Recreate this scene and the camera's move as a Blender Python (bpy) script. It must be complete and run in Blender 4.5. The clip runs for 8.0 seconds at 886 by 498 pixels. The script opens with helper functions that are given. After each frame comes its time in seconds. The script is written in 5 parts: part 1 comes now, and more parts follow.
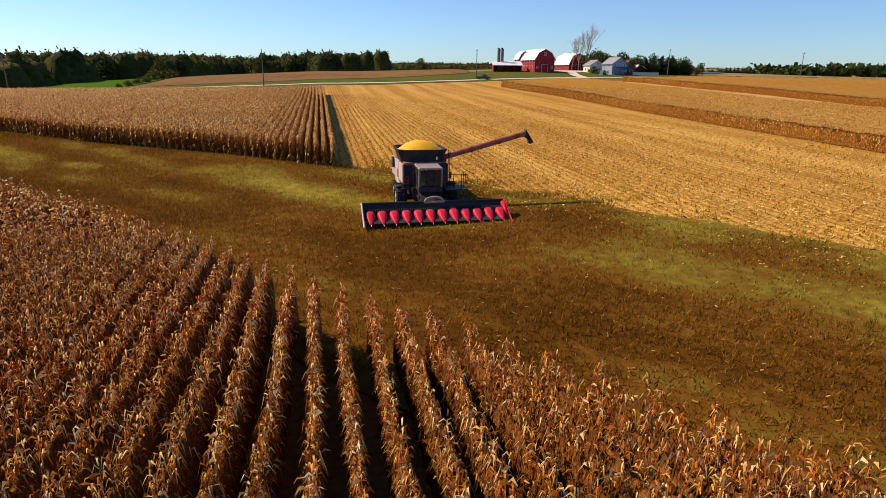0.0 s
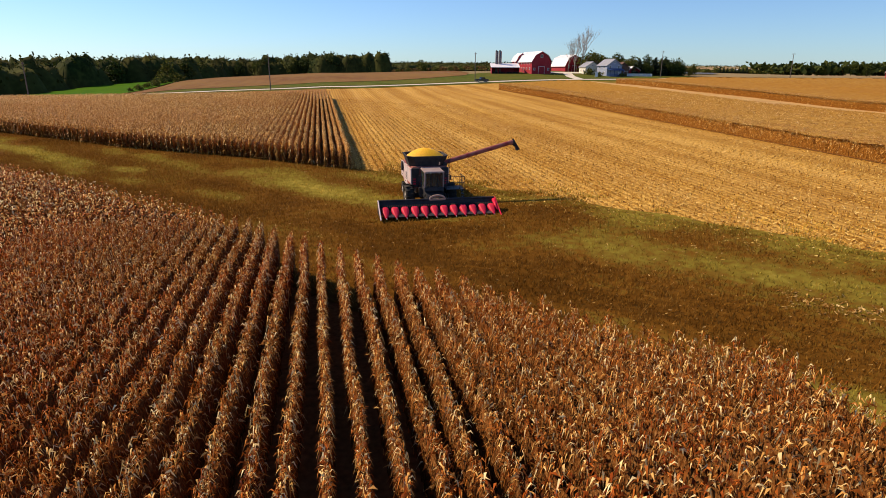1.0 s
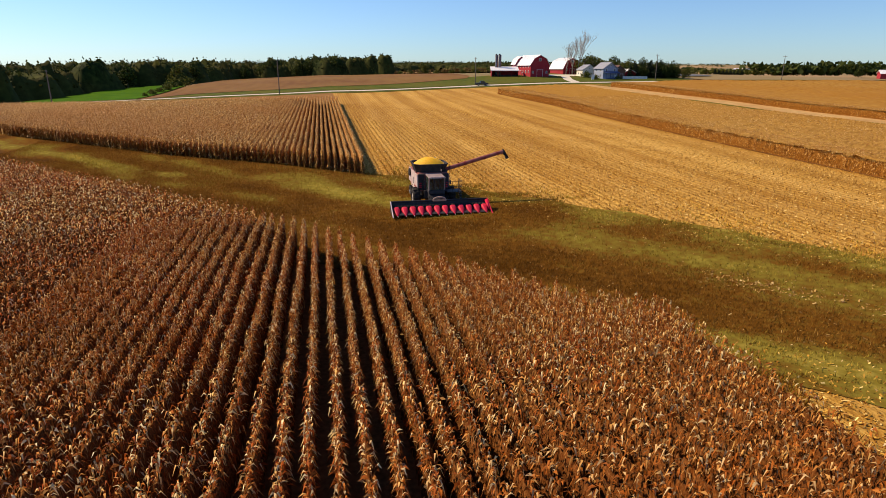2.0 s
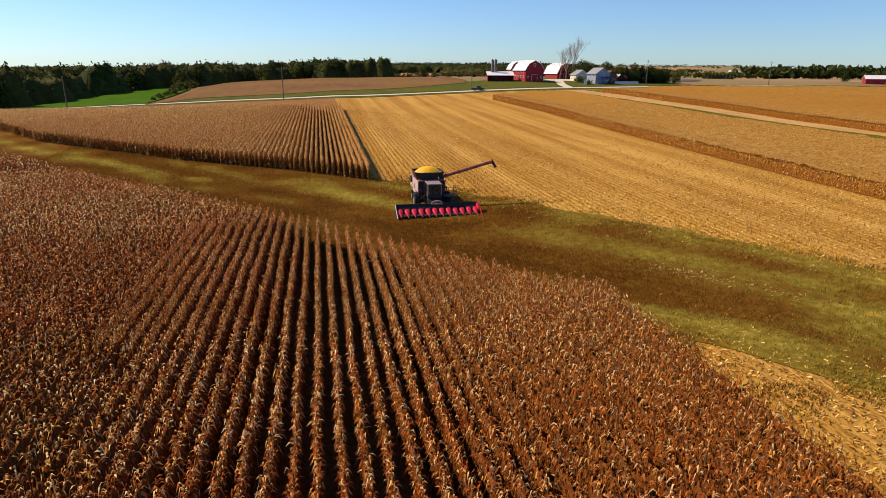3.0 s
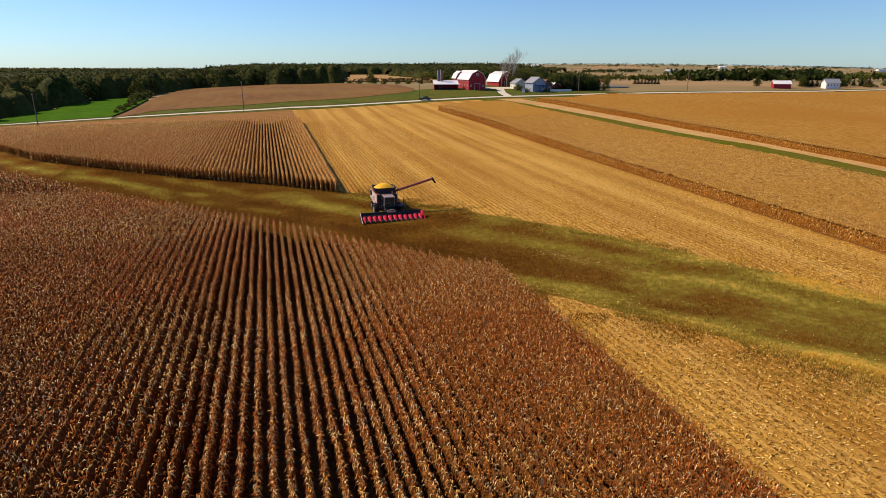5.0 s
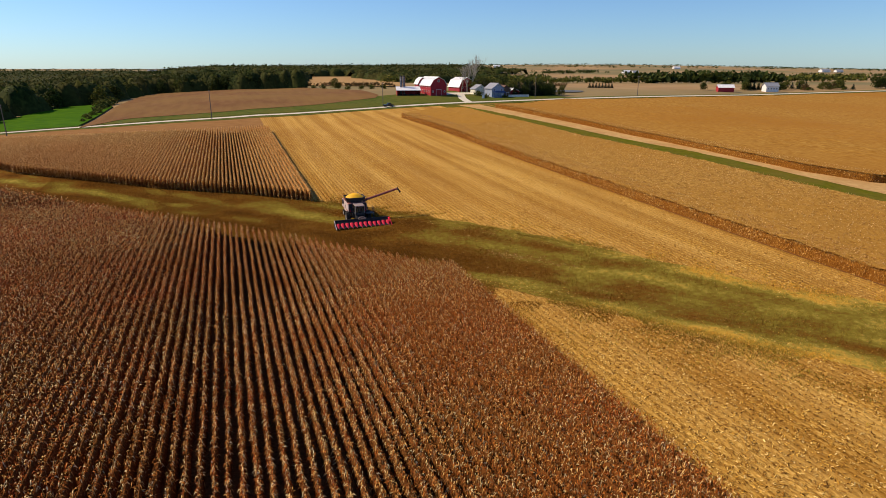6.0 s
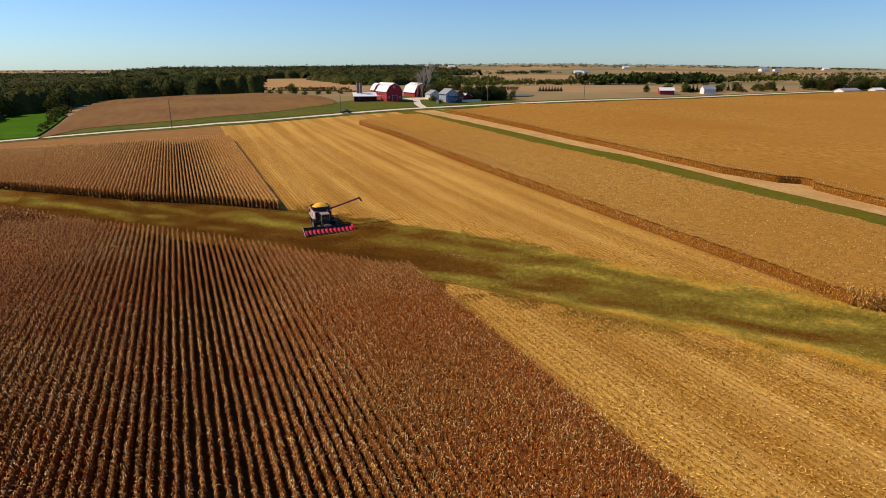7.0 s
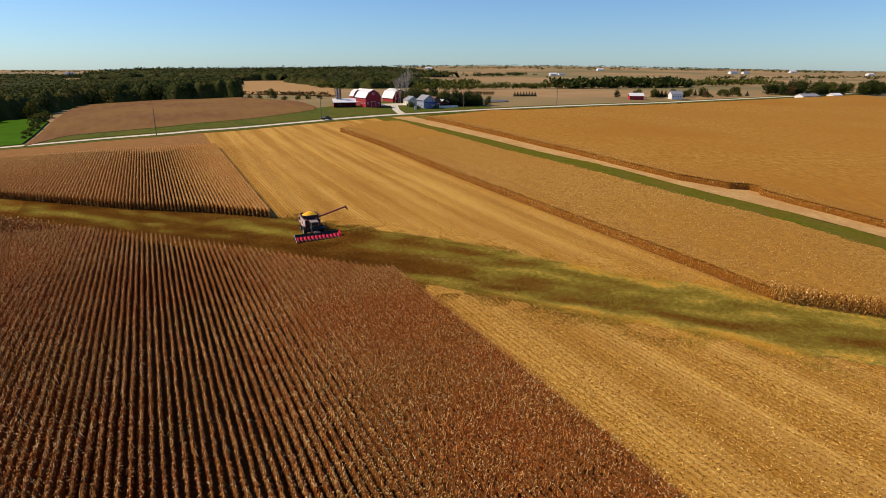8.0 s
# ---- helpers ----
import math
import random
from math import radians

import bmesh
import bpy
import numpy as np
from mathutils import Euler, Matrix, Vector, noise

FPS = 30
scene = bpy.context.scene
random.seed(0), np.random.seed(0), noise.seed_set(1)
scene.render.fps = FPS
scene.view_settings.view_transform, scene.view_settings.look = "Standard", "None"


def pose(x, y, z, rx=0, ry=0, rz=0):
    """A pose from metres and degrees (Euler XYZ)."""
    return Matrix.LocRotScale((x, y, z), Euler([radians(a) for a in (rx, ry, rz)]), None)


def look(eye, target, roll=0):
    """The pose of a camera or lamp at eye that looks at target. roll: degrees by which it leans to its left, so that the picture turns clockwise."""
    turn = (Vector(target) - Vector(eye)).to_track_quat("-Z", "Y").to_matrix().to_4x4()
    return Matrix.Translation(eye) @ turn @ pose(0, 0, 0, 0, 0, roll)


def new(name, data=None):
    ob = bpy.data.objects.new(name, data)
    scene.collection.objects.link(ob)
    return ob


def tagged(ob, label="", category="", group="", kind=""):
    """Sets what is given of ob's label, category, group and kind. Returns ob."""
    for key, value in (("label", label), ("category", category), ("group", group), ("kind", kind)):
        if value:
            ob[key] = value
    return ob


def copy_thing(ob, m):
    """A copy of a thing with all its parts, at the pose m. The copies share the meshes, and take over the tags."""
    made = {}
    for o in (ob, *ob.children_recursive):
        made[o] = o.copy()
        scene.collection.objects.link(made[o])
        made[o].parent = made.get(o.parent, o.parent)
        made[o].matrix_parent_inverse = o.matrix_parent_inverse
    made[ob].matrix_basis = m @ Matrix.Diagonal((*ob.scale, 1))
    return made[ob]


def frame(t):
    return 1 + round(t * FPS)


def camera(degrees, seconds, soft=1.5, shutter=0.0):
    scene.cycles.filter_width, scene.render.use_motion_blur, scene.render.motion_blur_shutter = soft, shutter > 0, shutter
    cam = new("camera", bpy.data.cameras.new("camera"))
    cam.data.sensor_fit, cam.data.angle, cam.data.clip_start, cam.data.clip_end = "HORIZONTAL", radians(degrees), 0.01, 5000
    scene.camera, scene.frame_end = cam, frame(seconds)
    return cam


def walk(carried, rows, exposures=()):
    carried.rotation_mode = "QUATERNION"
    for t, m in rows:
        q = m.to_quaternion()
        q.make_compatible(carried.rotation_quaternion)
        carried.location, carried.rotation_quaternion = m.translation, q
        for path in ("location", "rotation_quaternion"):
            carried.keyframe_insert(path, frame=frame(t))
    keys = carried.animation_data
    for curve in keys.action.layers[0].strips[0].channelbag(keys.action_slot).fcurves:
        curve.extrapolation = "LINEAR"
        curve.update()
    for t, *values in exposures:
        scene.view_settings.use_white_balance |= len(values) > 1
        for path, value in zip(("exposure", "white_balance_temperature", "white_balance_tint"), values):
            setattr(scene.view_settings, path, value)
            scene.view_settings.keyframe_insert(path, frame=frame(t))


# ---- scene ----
cam = camera(73.9, 8.0, soft=0.9)
PATH = [
    (0, (-0.166, 0.345, 8.295), (-0.166, 2.261, 7.721), 0.7),
    (0.5, (-0.249, -3.486, 9.038), (-0.247, -1.571, 8.461), 0.7),
    (1, (-0.271, -7.565, 9.885), (-0.272, -5.65, 9.307), 0.4),
    (1.5, (-0.233, -12.072, 10.91), (-0.241, -10.159, 10.329), 0.2),
    (3, (-0.108, -25.387, 14.279), (-0.107, -23.473, 13.697), 0.4),
    (3.5, (0.024, -30.202, 15.579), (0.048, -28.289, 14.996), 0.4),
    (4, (0.101, -35.564, 17.008), (0.168, -33.652, 16.423), 0.2),
    (5.5, (-0.474, -51.509, 22.062), (-0.264, -49.609, 21.474), 0.2),
    (6, (-0.931, -57.083, 23.938), (-0.659, -55.191, 23.35), 0.1),
    (6.5, (-1.409, -62.777, 25.852), (-1.073, -60.895, 25.263), -0.0),
    (7, (-2.222, -68.283, 27.847), (-1.817, -66.416, 27.257), -0.1),
    (7.5, (-3.252, -73.433, 29.775), (-2.8, -71.577, 29.185), -0.3),
    (8, (-4.61, -77.878, 31.65), (-4.133, -76.027, 31.061), 0.1),
]
walk(cam, [(t, look(eye, target, roll)) for t, eye, target, roll in PATH], [(0, 0.22, 7250, 17), (2, 0.19, 7250, 17), (4, 0.13, 7150, 16), (6, 0.04, 7000, 14), (8, -0.02, 6950, 14)])

# ---- light ----
SUN_DIR = Vector((-0.91, 0.405, 0.84)).normalized()
world = bpy.data.worlds.new("sky")
world.use_nodes = True
scene.world = world
_n, _l = world.node_tree.nodes, world.node_tree.links
_sky = _n.new("ShaderNodeTexSky")
_sky.sky_type = "NISHITA"
_sky.sun_disc = False
_sky.sun_elevation = math.asin(SUN_DIR.z)
_sky.sun_rotation = math.atan2(SUN_DIR.x, SUN_DIR.y)
_sky.altitude = 300
_sky.air_density, _sky.dust_density, _sky.ozone_density = 1.0, 0.25, 3.5
_n["Background"].inputs["Strength"].default_value = 0.08
_tint = _n.new("ShaderNodeMix")
_tint.data_type, _tint.blend_type = "RGBA", "MULTIPLY"
_tint.inputs["Factor"].default_value = 1.0
_tint.inputs[7].default_value = (0.84, 1.20, 1.64, 1)
_l.new(_sky.outputs["Color"], _tint.inputs[6])
_l.new(_tint.outputs[2], _n["Background"].inputs["Color"])
sun_data = bpy.data.lights.new("sun", "SUN")
sun_data.energy, sun_data.angle, sun_data.color = 5.0, radians(0.53), (1.0, 0.85, 0.635)
sun = new("sun", sun_data)
sun.matrix_world = look((0, 0, 200), Vector((0, 0, 200)) - SUN_DIR)

# ---- materials ----


def mat(name, cols, scale=4.0, detail=6.0, rough=0.9, bump=0.3, bump_scale=None, island=None, metal=0.0, stretch=(1, 1, 1), big=None, spec=0.3, spread=0.2, rows=None, glow=0.0, streak=None, more=()):
    """Noise between colours at a fine and a broad scale. cols: list of rgb. big: (rgb, scale, amount). island: ramp over pieces."""
    m = bpy.data.materials.new(name)
    m.use_nodes = True
    n, l = m.node_tree.nodes, m.node_tree.links
    b = n["Principled BSDF"]
    b.inputs["Roughness"].default_value = rough
    b.inputs["Metallic"].default_value = metal
    b.inputs["Specular IOR Level"].default_value = spec
    tc = n.new("ShaderNodeTexCoord")
    mp = n.new("ShaderNodeMapping")
    mp.inputs["Scale"].default_value = stretch
    l.new(tc.outputs["Object"], mp.inputs["Vector"])
    no = n.new("ShaderNodeTexNoise")
    no.inputs["Scale"].default_value, no.inputs["Detail"].default_value = scale, detail
    l.new(mp.outputs["Vector"], no.inputs["Vector"])
    ramp = n.new("ShaderNodeValToRGB")
    while len(ramp.color_ramp.elements) < len(cols):
        ramp.color_ramp.elements.new(0.5)
    lo, hi = 0.5 - spread, 0.5 + spread
    for i, (e, c) in enumerate(zip(ramp.color_ramp.elements, cols)):
        e.position = lo + (hi - lo) * i / max(1, len(cols) - 1)
        e.color = (*c, 1)
    if island:
        geo = n.new("ShaderNodeNewGeometry")
        for i, e in enumerate(ramp.color_ramp.elements):
            e.position = i / max(1, len(cols) - 1)
        l.new(geo.outputs["Random Per Island"], ramp.inputs["Fac"])
    else:
        l.new(no.outputs["Fac"], ramp.inputs["Fac"])
    col = ramp.outputs["Color"]
    for big, streak in [(b_, s_) for b_, s_ in [(big, streak), *more] if b_]:
        nb = n.new("ShaderNodeTexNoise")
        nb.inputs["Scale"].default_value, nb.inputs["Detail"].default_value = big[1], 4
        if streak:
            mq = n.new("ShaderNodeMapping")
            mq.vector_type = "TEXTURE"
            mq.inputs["Rotation"].default_value = (0, 0, streak[0])
            mq.inputs["Scale"].default_value = (streak[1], 1, 1)
            l.new(tc.outputs["Object"], mq.inputs["Vector"])
            l.new(mq.outputs["Vector"], nb.inputs["Vector"])
        else:
            l.new(tc.outputs["Object"], nb.inputs["Vector"])
        r2 = n.new("ShaderNodeMapRange")
        r2.inputs["From Min"].default_value, r2.inputs["From Max"].default_value = 0.4, 0.62
        r2.inputs["To Max"].default_value = big[2]
        l.new(nb.outputs["Fac"], r2.inputs["Value"])
        mx = n.new("ShaderNodeMix")
        mx.data_type = "RGBA"
        l.new(r2.outputs["Result"], mx.inputs["Factor"])
        l.new(col, mx.inputs[6])
        mx.inputs[7].default_value = (*big[0], 1)
        col = mx.outputs[2]
    if rows:
        for period, strength, dark in rows:
            sep = n.new("ShaderNodeSeparateXYZ")
            l.new(tc.outputs["Object"], sep.inputs["Vector"])
            wob = n.new("ShaderNodeMath")
            wob.operation = "MULTIPLY_ADD"
            wob.inputs[1].default_value = 2 * math.pi / period
            l.new(sep.outputs["X"], wob.inputs[0])
            k = n.new("ShaderNodeMath")
            k.operation = "MULTIPLY"
            k.inputs[1].default_value = 3.0
            l.new(no.outputs["Fac"], k.inputs[0])
            l.new(k.outputs[0], wob.inputs[2])
            sn = n.new("ShaderNodeMath")
            sn.operation = "SINE"
            l.new(wob.outputs[0], sn.inputs[0])
            r3 = n.new("ShaderNodeMapRange")
            r3.inputs["From Min"].default_value, r3.inputs["From Max"].default_value = -0.2, 1.0
            r3.inputs["To Max"].default_value = strength
            l.new(sn.outputs[0], r3.inputs["Value"])
            m3 = n.new("ShaderNodeMix")
            m3.data_type = "RGBA"
            l.new(r3.outputs["Result"], m3.inputs["Factor"])
            l.new(col, m3.inputs[6])
            m3.inputs[7].default_value = (*dark, 1)
            col = m3.outputs[2]
    l.new(col, b.inputs["Base Color"])
    if bump:
        bp = n.new("ShaderNodeBump")
        bp.inputs["Strength"].default_value = bump
        bp.inputs["Distance"].default_value = 0.05
        if bump_scale:
            n3 = n.new("ShaderNodeTexNoise")
            n3.inputs["Scale"].default_value, n3.inputs["Detail"].default_value = bump_scale, 5
            l.new(mp.outputs["Vector"], n3.inputs["Vector"])
            l.new(n3.outputs["Fac"], bp.inputs["Height"])
        else:
            l.new(no.outputs["Fac"], bp.inputs["Height"])
        l.new(bp.outputs["Normal"], b.inputs["Normal"])
    if glow:
        # thin dry leaves let part of the light through
        tr = n.new("ShaderNodeBsdfTranslucent")
        l.new(col, tr.inputs["Color"])
        ms = n.new("ShaderNodeMixShader")
        ms.inputs["Fac"].default_value = glow
        l.new(b.outputs["BSDF"], ms.inputs[1])
        l.new(tr.outputs["BSDF"], ms.inputs[2])
        l.new(ms.outputs["Shader"], n["Material Output"].inputs["Surface"])
    return m


SOIL = mat("soil", [(0.15, 0.056, 0.018), (0.29, 0.125, 0.045)], 5, rough=1.0, spec=0.0)
FAR_LAND = mat("far_land", [(0.28, 0.165, 0.06), (0.38, 0.235, 0.09)], 0.02, rough=1.0, bump=0, big=((0.16, 0.14, 0.045), 0.0035, 0.9))
STUBBLE = mat("stubble", [(0.17, 0.070, 0.009), (0.44, 0.215, 0.030), (0.60, 0.325, 0.056), (0.80, 0.51, 0.13)], 4.6, 10, rough=0.9, bump=1.0, bump_scale=13.0, stretch=(1.5, 0.5, 1), big=((0.36, 0.15, 0.018), 0.05, 0.45), more=[(((0.70, 0.42, 0.10), 0.42, 0.55), (math.pi / 2, 45.0)), (((0.30, 0.13, 0.018), 0.26, 0.55), (math.pi / 2, 30.0))], rows=[(0.762, 0.42, (0.19, 0.08, 0.010)), (9.14, 0.16, (0.74, 0.47, 0.14))], spec=0.05, spread=0.13)


def cover_material(name, gain, jitter, glow):
    """Ground cover from dead brown weeds over olive and yellow-green grass to straw, after the mesh's cover value."""
    m = mat(name, [(0, 0, 0), (1, 1, 1)], 1.4, 10, rough=0.95, bump=0 if glow else 1.0, spec=0.01, glow=glow, island=bool(glow))
    n, l = m.node_tree.nodes, m.node_tree.links
    att = n.new("ShaderNodeAttribute")
    att.attribute_name = "cover"
    mad = n.new("ShaderNodeMath")
    mad.operation = "MULTIPLY_ADD"
    mad.inputs[1].default_value = jitter
    off = n.new("ShaderNodeMath")
    off.operation = "SUBTRACT"
    off.inputs[1].default_value = jitter / 2
    old = [x for x in n if x.type == "VALTORGB"][0]
    l.new(old.inputs["Fac"].links[0].from_socket, mad.inputs[0])
    l.new(att.outputs["Fac"], mad.inputs[2])
    l.new(mad.outputs[0], off.inputs[0])
    l.new(off.outputs[0], old.inputs["Fac"])
    stops = ((0.0, (0.055, 0.022, 0.003)), (0.28, (0.105, 0.044, 0.006)), (0.46, (0.108, 0.066, 0.010)), (0.66, (0.138, 0.105, 0.015)), (0.82, (0.200, 0.152, 0.027)), (1.0, (0.35, 0.205, 0.032)))
    ramp = old.color_ramp
    while len(ramp.elements) < len(stops):
        ramp.elements.new(0.5)
    for e, (at_, c) in zip(ramp.elements, stops):
        e.position, e.color = at_, (c[0] * gain, c[1] * gain, c[2] * gain, 1)
    return m


GRASS = cover_material("grass", 1.42, 0.9, 0)
GREEN = mat("green_grass", [(0.072, 0.082, 0.004), (0.140, 0.138, 0.008)], 0.9, 9, rough=0.95, bump=0.6, spec=0.02, big=((0.15, 0.105, 0.014), 0.06, 0.55), more=[(((0.16, 0.115, 0.030), 0.22, 0.35), None)])
VERGE = mat("verge_grass", [(0.046, 0.074, 0.011), (0.100, 0.126, 0.020)], 0.5, 9, rough=0.95, bump=0.5, spec=0.02, big=((0.13, 0.115, 0.022), 0.06, 0.45), more=[(((0.16, 0.115, 0.030), 0.22, 0.3), None)])
BRIGHT_GREEN = mat("bright_green_crop", [(0.034, 0.105, 0.002), (0.06, 0.145, 0.003)], 0.2, 8, rough=0.95, bump=0.2, spec=0.02)
ROAD = mat("gravel", [(0.55, 0.48, 0.36), (0.72, 0.66, 0.52)], 1.5, 8, rough=0.95, bump=0.2)
SAND = mat("bare_tan_strip", [(0.44, 0.26, 0.095), (0.60, 0.385, 0.155)], 0.8, 8, rough=0.95, bump=0.3, big=((0.42, 0.23, 0.08), 0.12, 0.6), spec=0.05)
BROWN_FIELD = mat("cut_bean_field", [(0.150, 0.070, 0.027), (0.215, 0.110, 0.042)], 0.25, 8, rough=1, bump=0.2, stretch=(1, 0.2, 1), big=((0.23, 0.135, 0.040), 0.02, 0.6), spec=0.05)
HEADLAND = mat("reddish_headland", [(0.23, 0.108, 0.036), (0.33, 0.17, 0.058)], 0.8, 8, rough=1, bump=0.4, stretch=(0.4, 1.2, 1), spec=0.03)
TAN_FIELD = mat("tan_field", [(0.34, 0.20, 0.075), (0.42, 0.26, 0.11)], 0.15, 8, rough=1, bump=0.2, stretch=(0.3, 1, 1), spec=0.05)
CORN = mat("dry_corn", [(0.07, 0.011, 0.001), (0.21, 0.037, 0.004), (0.40, 0.087, 0.010), (0.59, 0.198, 0.034), (0.88, 0.55, 0.17), (1.0, 0.86, 0.47)], rough=0.6, bump=0, island=True, big=((0.46, 0.080, 0.007), 0.045, 0.38), more=[(((0.27, 0.175, 0.030), 0.13, 0.22), None)], glow=0.2, spec=0.08)
CORN_PALE = mat("pale_dry_corn", [(0.19, 0.078, 0.014), (0.38, 0.185, 0.042), (0.55, 0.31, 0.085), (0.67, 0.43, 0.14), (0.84, 0.62, 0.28)], rough=0.6, bump=0, island=True, big=((0.50, 0.225, 0.06), 0.03, 0.5), glow=0.28, spec=0.15)
# corn faces: darker than the tops, leaves' shade on each other mixed into the colour
CORN_EDGE_SHADED = mat("shaded_edge_dry_corn", [(0.09, 0.028, 0.003), (0.27, 0.095, 0.012), (0.47, 0.21, 0.032), (0.70, 0.39, 0.085), (0.92, 0.69, 0.30)], rough=0.6, bump=0, island=True, big=((0.38, 0.135, 0.016), 0.05, 0.4), glow=0.2, spec=0.08)
# darker than the leaves: the shade inside the rows is put into this colour
CORN_CORE_SHADED = mat("shaded_corn_row_inside", [(0.05, 0.016, 0.004), (0.12, 0.044, 0.011), (0.21, 0.088, 0.025), (0.36, 0.19, 0.07)], 11.0, 10, rough=0.9, bump=1.0, bump_scale=18.0, stretch=(1.4, 1.4, 0.8), big=((0.15, 0.040, 0.008), 0.06, 0.5), spec=0.02, spread=0.22)
# ridge behind the faces, its brown darkened for the shade among the leaves
CORN_CORE_EDGE_SHADED = mat("shaded_edge_corn_inside", [(0.06, 0.019, 0.003), (0.16, 0.058, 0.009), (0.31, 0.13, 0.022), (0.52, 0.28, 0.065)], 8.0, 10, rough=0.9, bump=1.0, bump_scale=12.0, stretch=(1.4, 1.4, 0.5), big=((0.21, 0.075, 0.010), 0.05, 0.5), spec=0.02, spread=0.22)
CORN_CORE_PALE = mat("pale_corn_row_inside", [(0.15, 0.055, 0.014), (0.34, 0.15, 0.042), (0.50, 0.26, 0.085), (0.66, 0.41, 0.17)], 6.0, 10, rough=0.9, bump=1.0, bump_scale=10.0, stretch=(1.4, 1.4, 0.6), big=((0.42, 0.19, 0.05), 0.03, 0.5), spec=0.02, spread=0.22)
CANOPY = mat("corn_canopy", [(0.27, 0.118, 0.016), (0.37, 0.182, 0.032), (0.45, 0.25, 0.055)], 1.1, 9, rough=0.95, bump=0.7, stretch=(1.3, 0.4, 1), big=((0.35, 0.155, 0.024), 0.012, 0.8), spec=0.03)
STRIP_TOP = mat("pale_corn_canopy", [(0.19, 0.088, 0.013), (0.38, 0.20, 0.040), (0.53, 0.31, 0.08)], 2.2, 9, rough=0.95, bump=0.9, stretch=(1.3, 0.6, 1), big=((0.37, 0.175, 0.026), 0.02, 0.6), spec=0.03)
BLADE = cover_material("grass_blades", 2.5, 0.45, 0.3)
WEED = mat("dry_weeds", [(0.15, 0.064, 0.009), (0.23, 0.10, 0.015), (0.32, 0.15, 0.024), (0.50, 0.29, 0.07)], rough=0.9, bump=0, island=True, big=((0.15, 0.062, 0.010), 0.06, 0.6), glow=0.3, spec=0.02)
# first stop: dark flakes standing in for spots of shadow and soil
RESIDUE = mat("corn_residue", [(0.10, 0.038, 0.005), (0.26, 0.105, 0.013), (0.52, 0.26, 0.035), (0.70, 0.41, 0.075), (0.90, 0.66, 0.24)], rough=0.8, bump=0, island=True, spec=0.1)
LEAF_DARK = mat("dark_leaves", [(0.012, 0.024, 0.004), (0.028, 0.048, 0.008), (0.055, 0.078, 0.014), (0.09, 0.10, 0.02)], rough=0.8, bump=0, island=True, big=((0.05, 0.055, 0.012), 0.2, 0.5), glow=0.2, spec=0.1)
LEAF_OLIVE = mat("olive_leaves", [(0.03, 0.046, 0.008), (0.07, 0.086, 0.014), (0.12, 0.125, 0.022), (0.17, 0.14, 0.028)], rough=0.8, bump=0, island=True, glow=0.2, spec=0.1)
LEAF_RUST = mat("rust_leaves", [(0.06, 0.035, 0.012), (0.13, 0.08, 0.025), (0.2, 0.12, 0.04)], rough=0.8, bump=0, island=True, glow=0.2, spec=0.1)
NEEDLES = mat("needles", [(0.008, 0.016, 0.008), (0.018, 0.032, 0.014), (0.04, 0.055, 0.022)], rough=0.8, bump=0, island=True, glow=0.2, spec=0.1)
BARK = mat("bark", [(0.07, 0.05, 0.035), (0.16, 0.12, 0.085)], 3, rough=0.95, bump=0.6, stretch=(3, 3, 0.5))
RED_BOARD = mat("red_barn_boards", [(0.30, 0.012, 0.02), (0.42, 0.022, 0.032)], 1.2, 8, rough=0.75, bump=0.3, stretch=(4, 4, 0.3), big=((0.34, 0.04, 0.045), 0.3, 0.5))
WHITE_ROOF = mat("white_metal_roof", [(0.72, 0.70, 0.68), (0.86, 0.85, 0.84)], 0.6, 6, rough=0.45, bump=0.15, stretch=(1, 5, 1))
WHITE_PAINT = mat("white_paint", [(0.70, 0.69, 0.66), (0.82, 0.81, 0.79)], 1.0, 6, rough=0.6, bump=0.1)
CREAM = mat("cream_siding", [(0.62, 0.60, 0.48), (0.74, 0.72, 0.60)], 1.0, 6, rough=0.7, bump=0.2, stretch=(0.4, 0.4, 6))
BLUE_SIDING = mat("blue_grey_siding", [(0.24, 0.29, 0.38), (0.33, 0.38, 0.47)], 1.0, 6, rough=0.7, bump=0.2, stretch=(0.4, 0.4, 6))
BLUE_DARK = mat("deep_blue_paint", [(0.02, 0.05, 0.14), (0.035, 0.08, 0.2)], 2, 6, rough=0.6, bump=0.1)
GREY_ROOF = mat("grey_shingles", [(0.22, 0.23, 0.26), (0.32, 0.33, 0.36)], 3, 6, rough=0.85, bump=0.4)
BROWN_ROOF = mat("brown_shingles", [(0.10, 0.055, 0.04), (0.17, 0.095, 0.065)], 3, 6, rough=0.85, bump=0.4)
DARK_OPEN = mat("dark_interior", [(0.012, 0.011, 0.01), (0.025, 0.022, 0.02)], 2, 4, rough=0.9, bump=0)
CONCRETE = mat("grey_concrete", [(0.32, 0.31, 0.29), (0.45, 0.44, 0.42)], 1.0, 8, rough=0.85, bump=0.3)
POLE_WOOD = mat("weathered_pole", [(0.10, 0.08, 0.065), (0.2, 0.165, 0.135)], 4, 8, rough=0.9, bump=0.4, stretch=(6, 6, 0.4))
POND = mat("pond_water", [(0.10, 0.10, 0.08), (0.14, 0.13, 0.10)], 0.3, 3, rough=0.5, bump=0.2, spec=0.2)
SNOUT_RED = mat("snout_red_plastic", [(0.58, 0.006, 0.035), (0.72, 0.012, 0.055)], 2, 6, rough=0.5, bump=0.05, spec=0.15, big=((0.60, 0.05, 0.07), 1.4, 0.4))
